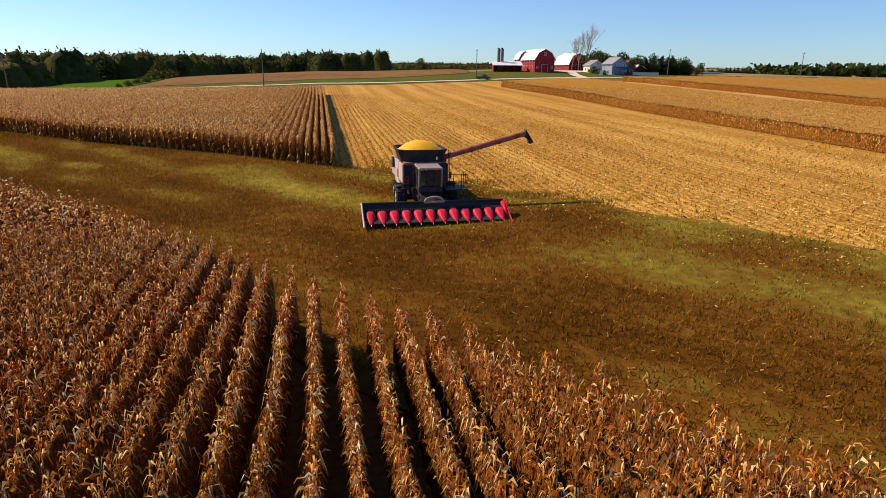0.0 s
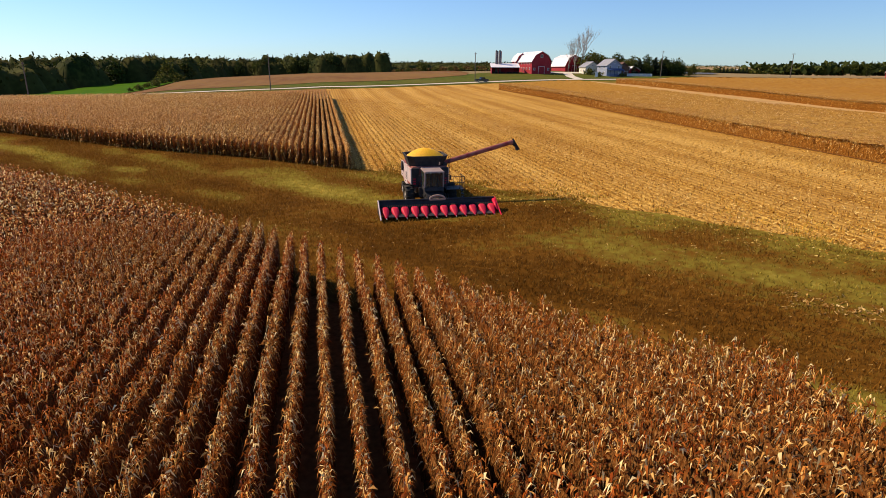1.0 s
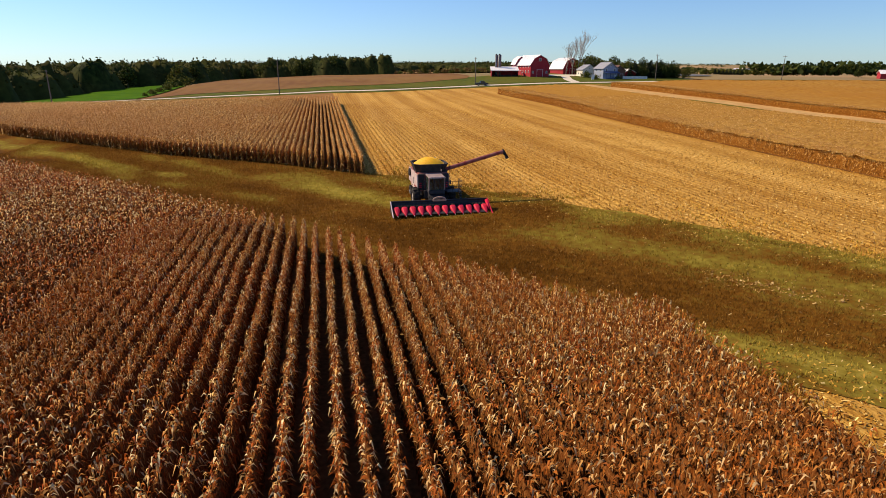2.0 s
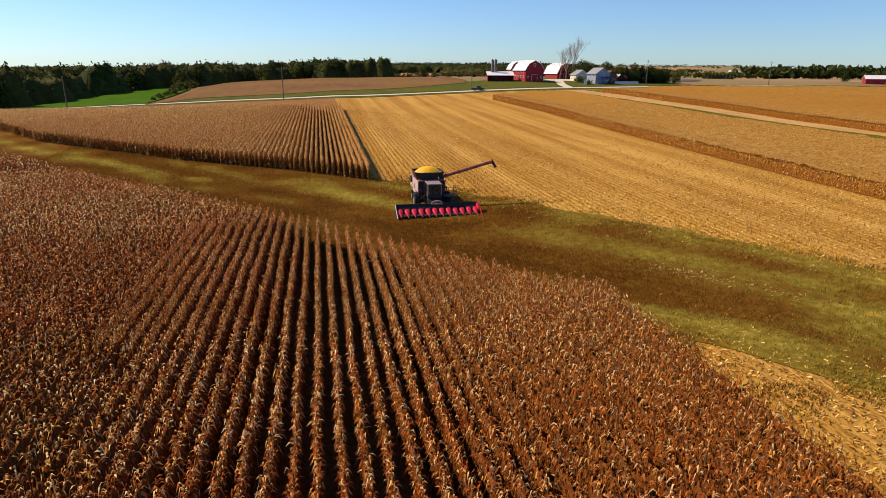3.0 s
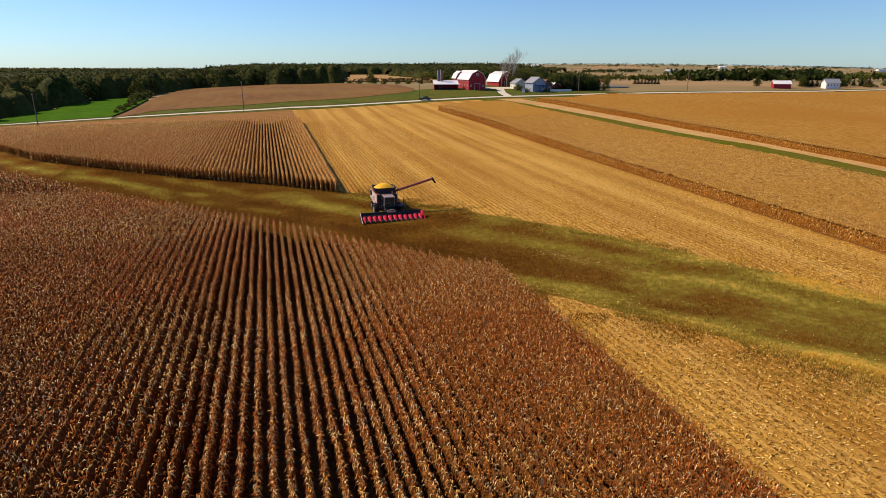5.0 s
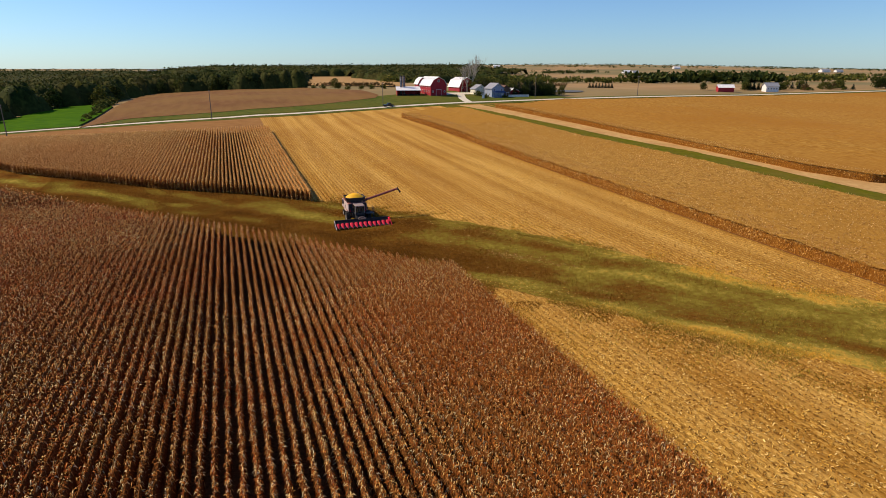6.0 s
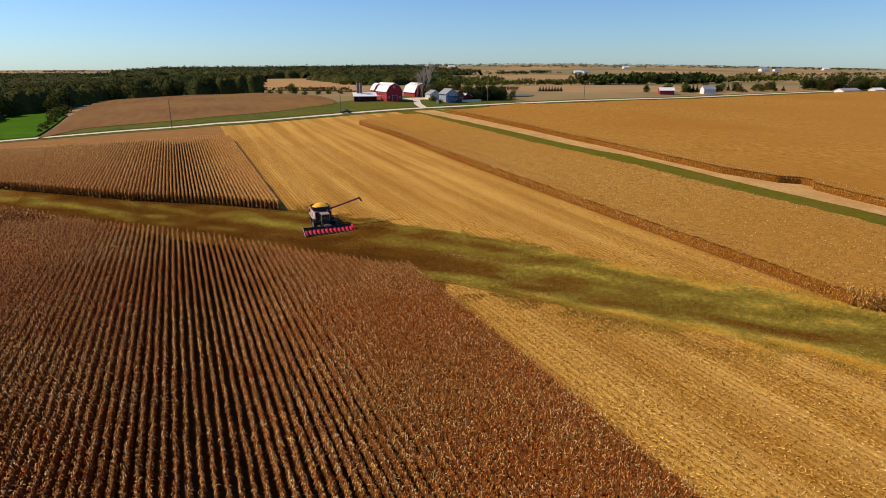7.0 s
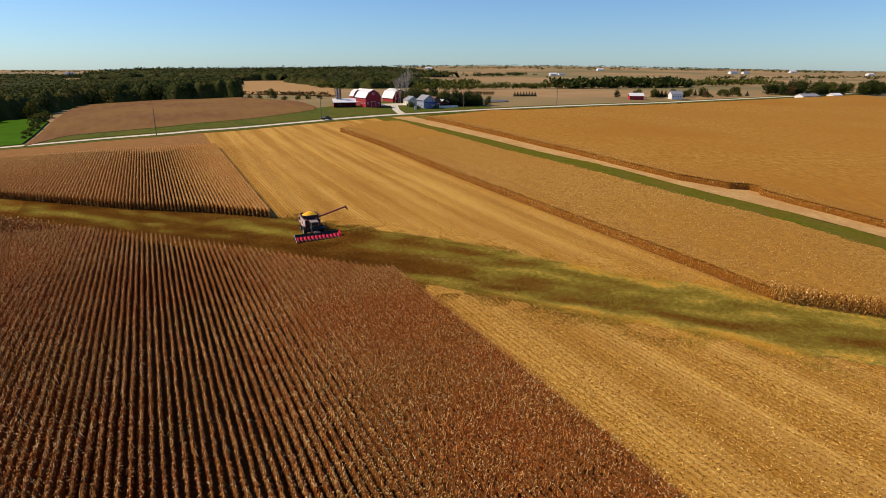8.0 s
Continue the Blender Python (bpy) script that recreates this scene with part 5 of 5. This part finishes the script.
def canopy(name, v0, v1, lo, hi, cell, step, tall, seed, label, leaf=0.8, many=1):
    """A closed wood seen from afar: the domed crowns of many trees, each rounded down to the ground, and loose leaf clumps over them."""
    q = np.random.default_rng(seed)
    v, u = np.meshgrid(np.arange(v0 - 8, v1 + 8, step), np.arange(lo.min() - 8, hi.max() + 8, step), indexing="ij")
    iv, iu = np.floor((v - v0) / cell).astype(int) + 2, np.floor((u - lo.min()) / cell).astype(int) + 2
    shape = (iv.max() + 4, iu.max() + 4)
    jv, ju, hh, rr = q.random(shape), q.random(shape), q.random(shape), q.random(shape)
    top = np.zeros(v.shape)
    ref = np.linspace(v0, v1, len(lo))
    for a in (-1, 0, 1):
        for c in (-1, 0, 1):
            x, y = np.clip(iv + a, 0, shape[0] - 1), np.clip(iu + c, 0, shape[1] - 1)
            cv, cu = v0 + (x - 2 + jv[x, y]) * cell, lo.min() + (y - 2 + ju[x, y]) * cell
            ok = (cv > v0) & (cv < v1) & (cu > np.interp(cv, ref, lo)) & (cu < np.interp(cv, ref, hi))
            rad = cell * (0.62 + 0.35 * rr[x, y])
            d = np.hypot(v - cv, u - cu) / rad
            dome = tall * (0.62 + 0.42 * hh[x, y]) * np.sqrt(np.clip(1 - d ** 2.4, 0, 1))
            top = np.maximum(top, np.where(ok, dome, 0))
    top = top + np.where(top > 1, q.normal(0, 0.085 * tall, v.shape), -0.6)
    v, u = v + q.normal(0, step * 0.2, v.shape), u + q.normal(0, step * 0.2, v.shape)
    pts = np.stack([v, u, height(v, u) + top], -1)
    f = grid_faces(*v.shape)
    f = f[(top.reshape(-1)[f] > 0).any(1)]
    ob = mesh_np(name, pts.reshape(-1, 3), f, WOOD_ROOF, FIELD)
    tagged(ob, label, "woods", "", "stuff")
    p = pts[top > 2]
    p = np.repeat(p, many, 0)
    p = p + q.normal(0, leaf * 0.8, p.shape)
    c = len(p)
    e, f = q.normal(size=(c, 3)), q.normal(size=(c, 3))
    e, f = e / np.linalg.norm(e, axis=1)[:, None], f / np.linalg.norm(f, axis=1)[:, None]
    w = (leaf * (0.5 + q.random(c)))[:, None]
    V = np.stack([p - e * w, p + f * w * 0.7, p + e * w, p - f * w * 0.7], 1).reshape(-1, 3)
    return tagged(mesh_np("canopy_leaves", V, np.arange(4 * c).reshape(-1, 4), LEAF_WOOD, FIELD), "leafy crowns of " + label, "woods", "", "stuff")


WOOD_ROOF = mat("wood_roof", [(0.009, 0.017, 0.004), (0.022, 0.035, 0.007), (0.05, 0.062, 0.012)], 0.5, 8, rough=0.9, bump=1.0, spec=0.05, big=((0.075, 0.078, 0.016), 0.05, 0.4), more=[(((0.09, 0.055, 0.016), 0.03, 0.3), None)])
LEAF_WOOD = mat("wood_leaves", [(0.010, 0.018, 0.004), (0.022, 0.036, 0.007), (0.040, 0.055, 0.013), (0.070, 0.080, 0.019)], rough=0.85, bump=0, island=True, big=((0.085, 0.086, 0.018), 0.05, 0.4), more=[(((0.11, 0.066, 0.018), 0.03, 0.3), None)], glow=0.2, spec=0.05)
vs = np.linspace(-270, 44, 90)
canopy("wood_canopy", -270.0, 44.0, wood_front(vs) + 4, np.full(90, 560.0), 9.5, 2.2, 13.0, 91, "closed dark green canopy of the valley wood", 0.75, 3)
canopy("wood_canopy", -270.0, 54.0, np.full(9, 556.0), np.full(9, 690.0), 9.0, 3.0, 10.5, 95, "closed dark green canopy further down the valley", 1.1)
vs = np.linspace(-140, 122, 40)
canopy("wood_canopy", -140.0, 122.0, np.maximum(692.0, 530 + (vs - 50) * 6.4), np.full(40, 1050.0), 10.0, 4.0, 9.5, 97, "dark woods beyond the valley", 1.3)
vs = np.linspace(-620, -110, 40)
canopy("wood_canopy", -620.0, -110.0, np.full(40, 690.0), np.clip(-vs / 0.13, 800, 1700), 14.0, 5.5, 8.0, 96, "dark woods round the distant village", 1.6)
vs = np.linspace(196, 372, 30)
canopy("wood_canopy", 196.0, 372.0, np.interp(vs, [196, 230, 372], [680, 640, 720]), np.full(30, 960.0), 10.0, 3.6, 10.5, 92, "closed dark canopy beyond the farm", 1.1, 2)
canopy("wood_canopy", 40.0, 340.0, np.full(9, 1060.0), np.full(9, 1190.0), 12.0, 4.5, 13, 94, "dark wood behind the far tan field", 1.4)
canopy("wood_canopy", -120.0, 640.0, np.full(9, 1195.0), np.full(9, 1700.0), 16.0, 8.0, 12, 93, "distant dark wooded valley", 2.2, 2)


def hedge_line(name, n, v0, v1, u0, u1, jitter, tall, label, leaf_mat=None):
    state = {"k": 0}

    def cv(r):
        state["f"] = r.random()
        return v0 + (v1 - v0) * state["f"]

    return far_wood(name, n, cv, lambda r: u0 + (u1 - u0) * state["f"] + r.normal(0, jitter), tall, tall * 1.6, 16, tall * 0.2, leaf_mat or LEAF_DARK, label)


hedge_line("field_hedge", 60, 52, 106, 512, 386, 3, 3.4, "low rusty hedge along the tan field", LEAF_RUST)
hedge_line("far_hedge", 150, 250, 440, 545, 535, 7, 7, "olive line of trees between far fields", LEAF_OLIVE)
hedge_line("far_hedge", 170, 435, 590, 535, 490, 13, 12, "thick dark clump of trees between far fields")
hedge_line("far_hedge", 130, 580, 840, 505, 560, 12, 9, "uneven line of trees beyond the farm fields", LEAF_OLIVE)
hedge_line("town_trees", 300, -460, -130, 1150, 1500, 60, 9, "trees among the houses of a distant village")
hedge_line("far_hedge", 200, -1300, -380, 860, 1150, 40, 8, "hedges and small woods beyond the valley")
hedge_line("far_hedge", 160, 180, 420, 690, 720, 12, 9, "tree line on a low ridge", LEAF_OLIVE)
hedge_line("far_hedge", 60, 700, 900, 1250, 1300, 20, 9, "small dark trees round distant farms")
hedge_line("far_hedge", 120, 1100, 2300, 900, 600, 16, 9, "distant tree line beyond the corn")
hedge_line("far_hedge", 200, 700, 2600, 2200, 1500, 90, 9, "distant trees near the horizon")
hedge_line("far_hedge", 520, 600, 3900, 3100, 2300, 160, 7.5, "scattered tree lines along the horizon")
hedge_line("far_hedge", 420, -2400, 600, 2600, 3100, 160, 7.5, "scattered tree lines along the horizon")

# ---- farm buildings ----


def slab(p, q, x0, x1, th, over=0.0):
    """A roof slope from (y, z) p to q along x, with thickness."""
    (a, b), (c, d) = p, q
    n = Vector((-(d - b), c - a)).normalized() * th
    if n.y < 0:
        n = -n
    return prism([(a, b), (c, d), (c + n.x, d + n.y), (a + n.x, b + n.y)], x0, x1, "y")


def building(name, m, W, L, eave, ridge, wall_mat, roof_mat, label, category="barn", knee=None, windows=(), doors=(), trim=None, porch=None):
    """A gabled or gambrel building; its gable looks to -y, length along y. knee: (half width, height) of a gambrel break."""
    t = thing(name, m, label, category)
    h = W / 2
    prof = [(-h, -0.6), (h, -0.6), (h, eave)] + ([(knee[0], knee[1])] if knee else []) + [(0, ridge)] + ([(-knee[0], knee[1])] if knee else []) + [(-h, eave)]
    body = part("wall", prism(prof, 0, L, "y"), wall_mat, t)
    pts = [(h + 0.45, eave - 0.3)] + ([knee] if knee else []) + [(0, ridge)]
    for s in (-1, 1):
        for p, q in zip(pts, pts[1:]):
            rp = part("roof", slab((s * p[0], p[1] + 0.03), (s * q[0], q[1] + 0.03), -0.5, L + 0.5, 0.14), roof_mat, t)
            nrm = Vector((p[1] - q[1], p[0] - q[0])).normalized()
            k = int(L / 1.2)
            seams = bmesh.new()
            for i in range(k):
                y = -0.4 + (L + 0.8) * (i + 0.5) / k
                a = Vector((s * p[0], p[1] + 0.19))
                b = Vector((s * q[0], q[1] + 0.19))
                add_tube(seams, (a.x, y, a.y), (b.x, y, b.y), 0.03, None, 4)
            part("roof_seam", seams, roof_mat, rp)
    part("ridge_cap", tube((0, -0.5, ridge + 0.17), (0, L + 0.5, ridge + 0.17), 0.12, None, 8), roof_mat, t)
    for side, c, z, w, hh in windows:
        if side == "front":
            ce, sz = (c, -0.02, z), (w, 0.06, hh)
        elif side == "left":
            ce, sz = (-h - 0.02, c, z), (0.06, w, hh)
        else:
            ce, sz = (h + 0.02, c, z), (0.06, w, hh)
        fr = part("window", box(ce, sz), trim or WHITE_PAINT, t, "white window frame")
        off = Vector(ce) - Vector((0, L / 2 if side != "front" else 5, z))
        n = {"front": Vector((0, -1, 0)), "left": Vector((-1, 0, 0)), "right": Vector((1, 0, 0))}[side]
        part("pane", box(Vector(ce) + n * 0.03, [max(0.03, a - 0.22) if a > 0.1 else 0.03 for a in sz]), WINDOW_GLASS, fr, "dark glass pane")
    for side, c, w, hh, dm in doors:
        if side == "front":
            ce, sz = (c, -0.03, hh / 2), (w, 0.08, hh)
        else:
            ce, sz = (-h - 0.03, c, hh / 2), (0.08, w, hh)
        dr = part("door", box(ce, sz), dm, t)
        n = Vector((0, -1, 0)) if side == "front" else Vector((-1, 0, 0))
        a = Vector((1, 0, 0)) if side == "front" else Vector((0, 1, 0))
        bm = bmesh.new()
        for k in (-1, 1):
            q = Vector(ce) + n * 0.06 + a * k * (w / 2 - 0.07)
            add_tube(bm, q - Vector((0, 0, hh / 2)), q + Vector((0, 0, hh / 2)), 0.07, None, 4)
            q = Vector(ce) + n * 0.06 + Vector((0, 0, k * (hh / 2 - 0.08)))
            add_tube(bm, q - a * w / 2, q + a * w / 2, 0.07, None, 4)
        part("door_trim", bm, trim or WHITE_PAINT, dr, "white door trim")
    return t


BW = [("left", 2.5 + 3.2 * k, 2.6, 1.0, 1.2) for k in range(6)] + [("left", 2.5 + 3.2 * k, 5.0, 0.8, 0.8) for k in range(6)] + [("front", x, 2.4, 0.9, 1.1) for x in (-3.6, 3.6)] + [("front", 0, 8.2, 1.3, 1.4)]
building("gambrel_barn", at(96.4, 268.0, 5), 9.8, 20, 5.7, 10.2, RED_BOARD, WHITE_ROOF, "big red gambrel barn with a white metal roof", "barn", (3.2, 8.6), BW, [("front", 0, 3.2, 3.6, RED_BOARD), ("left", 12, 2.6, 3.0, RED_BOARD)]).location += FIELD.to_3x3() @ Vector((4.9, 0, 0))
building("barn_annex", at(97.0, 284, 0), 5.4, 7, 5.2, 8.8, RED_BOARD, WHITE_ROOF, "narrow red barn annex with white roof", "barn", (1.8, 7.5), [("front", 0, 6.5, 0.8, 0.9)])
building("red_barn", at(126.5, 288, 6), 10.2, 15, 2.9, 8.3, RED_BOARD, WHITE_ROOF, "second red gambrel barn with a white roof", "barn", (3.4, 6.8), [("front", -3, 2.6, 0.9, 1.1), ("front", 3, 2.6, 0.9, 1.1), ("front", 0, 6.6, 1.0, 1.0)], [("front", 0, 2.8, 3.2, RED_BOARD)])


def open_shed(m):
    t = thing("open_shed", m, "low red open-fronted shed with a white sloping roof", "shed")
    part("rear_wall", box((0, 6.9, 2.0), (13, 0.15, 5.0)), RED_BOARD, t)
    for x in (-6.45, 6.45):
        part("side_wall", prism([(0, -0.5), (7, -0.5), (7, 4.6), (0, 3.0)], x - 0.08, x + 0.08), RED_BOARD, t)
    part("fascia", box((0, 0.0, 2.85), (13, 0.15, 0.3)), RED_BOARD, t)
    part("roof", prism([(-0.7, 2.9), (7.4, 4.75), (7.4, 4.95), (-0.7, 3.1)], -6.9, 6.9), WHITE_ROOF, t, "white metal shed roof")
    for x in (-3.2, 0.0, 3.2):
        part("post", box((x, 0.05, 1.1), (0.2, 0.2, 3.2)), RED_BOARD, t)
    part("dirt_floor", box((0, 3.4, -0.05), (12.7, 6.8, 0.1)), SOIL, t)
    for k in range(9):
        part("feed_panel", box((-5.6 + 1.4 * k, 0.6, 0.6), (1.25, 0.08, 0.9)), DARK_OPEN, t)


open_shed(at(85, 272.3, -12))


SILO_GREY = mat("dark_grey_silo", [(0.10, 0.095, 0.10), (0.17, 0.165, 0.17)], 1.0, 8, rough=0.6, bump=0.2)


def silo(m, r, h):
    t = thing("slim_silo", m, "slim tall grey metal feed silo with a dark cap", "silo", "feed silos")
    bm = tube((0, 0, -0.4), (0, 0, h), r, r, 20)
    part("shell", bm, SILO_GREY, t, "", True)
    for k in range(int(h / 0.9)):
        part("hoop", tube((0, 0, 0.4 + 0.9 * k), (0, 0, 0.47 + 0.9 * k), r + 0.03, None, 20), STEEL, t)
    part("cap", tube((0, 0, h), (0, 0, h + 0.5), r + 0.06, 0.25, 20), CHARCOAL, t, "dark domed cap")
    part("chute", tube((r + 0.18, -0.1, 0), (r + 0.18, -0.1, h), 0.2, None, 8), BODY_RED, t)


silo(at(82.4, 279), 0.55, 10.0)
silo(at(84.2, 279.5), 0.55, 10.0)
building("farmhouse", at(132.4, 256, 4), 7.6, 9.0, 4.9, 7.6, BLUE_SIDING, GREY_ROOF, "blue-grey two-storey farmhouse with grey roof", "house", None, [("front", -2.2, 4.2, 1.0, 1.4), ("front", 2.2, 4.2, 1.0, 1.4), ("front", 0, 6.4, 0.8, 1.0), ("left", 2.5, 4.2, 1.0, 1.4), ("left", 6.5, 4.2, 1.0, 1.4), ("left", 2.5, 1.7, 1.0, 1.4), ("left", 6.5, 1.7, 1.0, 1.4)], [("front", 2.6, 1.0, 2.1, WHITE_PAINT)])


def porch(m):
    t = thing("porch", m, "deep blue shaded porch on the farmhouse front", "porch")
    part("deck", box((0, -1.2, 0.2), (7.2, 2.4, 0.5)), BLUE_DARK, t)
    part("roof", prism([(-2.7, 2.7), (0, 3.5), (0, 3.65), (-2.7, 2.85)], -3.8, 3.8), BLUE_DARK, t)
    for x in (-3.4, -1.2, 1.2, 3.4):
        part("post", box((x, -2.3, 1.6), (0.16, 0.16, 2.4)), BLUE_DARK, t)
    part("rail", box((0, -2.3, 1.1), (6.8, 0.06, 0.1)), BLUE_DARK, t)
    for k in range(20):
        part("baluster", box((-3.35 + 0.35 * k, -2.3, 0.77), (0.05, 0.05, 0.62)), BLUE_DARK, t)


porch(at(132.4, 255.9, 4))
building("white_garage", at(127, 267.5, 0), 7.0, 7.5, 3.6, 5.8, CREAM, GREY_ROOF, "cream-white garage with a grey roof", "garage", None, [("left", 2.2, 1.8, 1.0, 1.2), ("left", 5.2, 1.8, 1.0, 1.2), ("front", 0, 4.3, 0.7, 0.8)], [("front", -1.5, 2.4, 2.2, WHITE_PAINT), ("front", 1.6, 2.4, 2.2, WHITE_PAINT)])
building("brown_shed", at(139.6, 261, 0), 6.0, 9.0, 3.6, 6.0, BROWN_ROOF, BROWN_ROOF, "dark brown wooden outbuilding", "shed", None, [("front", -1.5, 2.0, 0.8, 0.9)], [("front", 1.2, 1.8, 2.2, BROWN_ROOF)])
building("small_red_shed", at(145.5, 261.7, 0), 6.5, 5.5, 2.6, 4.2, RED_BOARD, WHITE_ROOF, "small dark red shed with a white roof", "shed", None, [], [("front", 0, 2.2, 2.1, DARK_OPEN)])


def board_fence(m, n):
    t = thing("board_fence", m, "long low white board fence by the windbreak", "fence")
    for k in range(n + 1):
        part("fence_post", box((2.4 * k, 0, 0.5), (0.16, 0.16, 1.6)), WHITE_PAINT, t)
    for k in range(n):
        for j in range(3):
            part("fence_board", box((2.4 * k + 1.2, -0.1, 0.32 + 0.42 * j), (2.36, 0.05, 0.34)), WHITE_PAINT, t)


board_fence(at(139.5, 256.7, -6), 5)


def mail_sign(m):
    t = thing("roadside_sign", m, "small white sign board on posts beside the drive", "sign")
    part("board", box((0, 0, 1.3), (1.4, 0.08, 1.9)), WHITE_PAINT, t)
    for x in (-0.5, 0.5):
        part("post", box((x, 0.1, 0.2), (0.1, 0.1, 1.4)), WHITE_PAINT, t)


mail_sign(at(121.1, 250.6))
building("red_machine_shed", at(329.6, 284.2, 60), 6.5, 10.5, 2.9, 4.7, RED_BOARD, WHITE_ROOF, "bright red machine shed with white roof by a far road", "shed", None, [], [("front", 0, 3, 2.8, DARK_OPEN)])
building("white_farmhouse", at(366.8, 280.8, 70), 6.5, 9, 3.7, 6.0, WHITE_PAINT, GREY_ROOF, "white farmhouse with a grey roof by a far road", "house", None, [("front", -1.7, 2.4, 0.9, 1.2), ("front", 1.7, 2.4, 0.9, 1.2)] + [("left", 1.5 + 2.0 * k, 2.0, 0.9, 1.2) for k in range(4)], [("front", 0, 1.1, 2.1, GREY_ROOF)])
building("white_pole_barn", at(499.4, 256, 80), 9, 17, 2.6, 4.0, WHITE_PAINT, GREY_ROOF, "long low white pole barn in front of trees", "shed", None, [], [("front", 0, 3.2, 2.3, DARK_OPEN)])
building("white_pole_barn", at(531.8, 255.1, 80), 7, 10, 2.5, 3.9, WHITE_PAINT, WHITE_ROOF, "white pole barn in front of trees", "shed", None, [], [("front", 0, 2.6, 2.2, DARK_OPEN)])
rr = np.random.default_rng(77)
for v, u, sc in ((-180, 1140, 1.2), (-228, 1120, 0.9), (-206, 1105, 0.8), (-258, 1130, 1.0), (-150, 1150, 0.9), (-292, 1110, 0.9), (-330, 1120, 1.0), (-165, 1090, 0.7), (-240, 1085, 0.7), (-96, 2080, 2.4), (-190, 1900, 1.8), (-320, 1750, 1.6), (-240, 1500, 1.3), (990, 1290, 1.6), (1030, 1310, 1.3), (1750, 1330, 2.2), (1820, 1340, 1.8), (2300, 1500, 2.2), (480, 1900, 2.0), (900, 1900, 1.8), (1500, 1700, 1.8), (2100, 1100, 1.8)):
    building("distant_farm", at(v, u, 80), 7 * sc, 13 * sc, 2.4 * sc, 4.2 * sc, WHITE_PAINT, WHITE_ROOF if rr.random() < 0.6 else GREY_ROOF, "distant pale farm building among trees", "barn", None, [], [("front", 0, 2 * sc, 2 * sc, DARK_OPEN)])["group"] = "distant farms"

# ---- poles and vehicle ----


def utility_pole(v, u, h, turn=8.0):
    t = thing("utility_pole", at(v, u, turn, -0.2), "tall weathered wooden utility pole beside the road", "utility pole", "utility poles")
    part("shaft", tube((0, 0, -0.5), (0, 0, h), 0.19, 0.12, 10), POLE_WOOD, t)
    ca = part("crossarm", box((0, 0, h - 0.5), (0.14, 2.2, 0.14)), POLE_WOOD, t)
    for y in (-0.95, 0.95):
        part("insulator", tube((0, y, h - 0.43), (0, y, h - 0.22), 0.05, 0.03, 8), CONCRETE, ca)


for v, u, h in ((-85, 190.5, 11), (-18.3, 211.5, 12), (60, 232.5, 11.5), (153, 250.5, 12), (225, 254, 12)):
    utility_pole(v, u, h)


def pickup(m):
    t = thing("pickup_truck", m, "dark pickup truck on the gravel road", "car")
    body = part("body", bevelled(prism([(-2.7, 0.45), (2.7, 0.45), (2.7, 1.0), (1.4, 1.12), (-2.7, 1.12)], -0.95, 0.95, "y"), 0.06), CAR_PAINT, t)
    part("cabin", bevelled(prism([(-0.7, 1.1), (1.5, 1.1), (0.8, 1.82), (-0.5, 1.82)], -0.82, 0.82, "y"), 0.06), WINDOW_GLASS, t, "dark cabin glass")
    part("roof", box((0.15, 0, 1.84), (1.2, 1.5, 0.06), 0.02), CAR_PAINT, t)
    for x in (-1.75, 1.75):
        for y in (-0.85, 0.85):
            w = part("wheel", tube((x, y - 0.12, 0.38), (x, y + 0.12, 0.38), 0.38, None, 18), RUBBER, t)
            part("rim", tube((x, y - 0.13, 0.38), (x, y + 0.13, 0.38), 0.2, None, 12), RIM, w)
    for y in (-0.7, 0.7):
        part("headlight", box((2.7, y, 0.85), (0.06, 0.3, 0.16)), WHITE_PAINT, body)


pickup(at(61.6, float(road_u(61.6)), 11, 0.27))
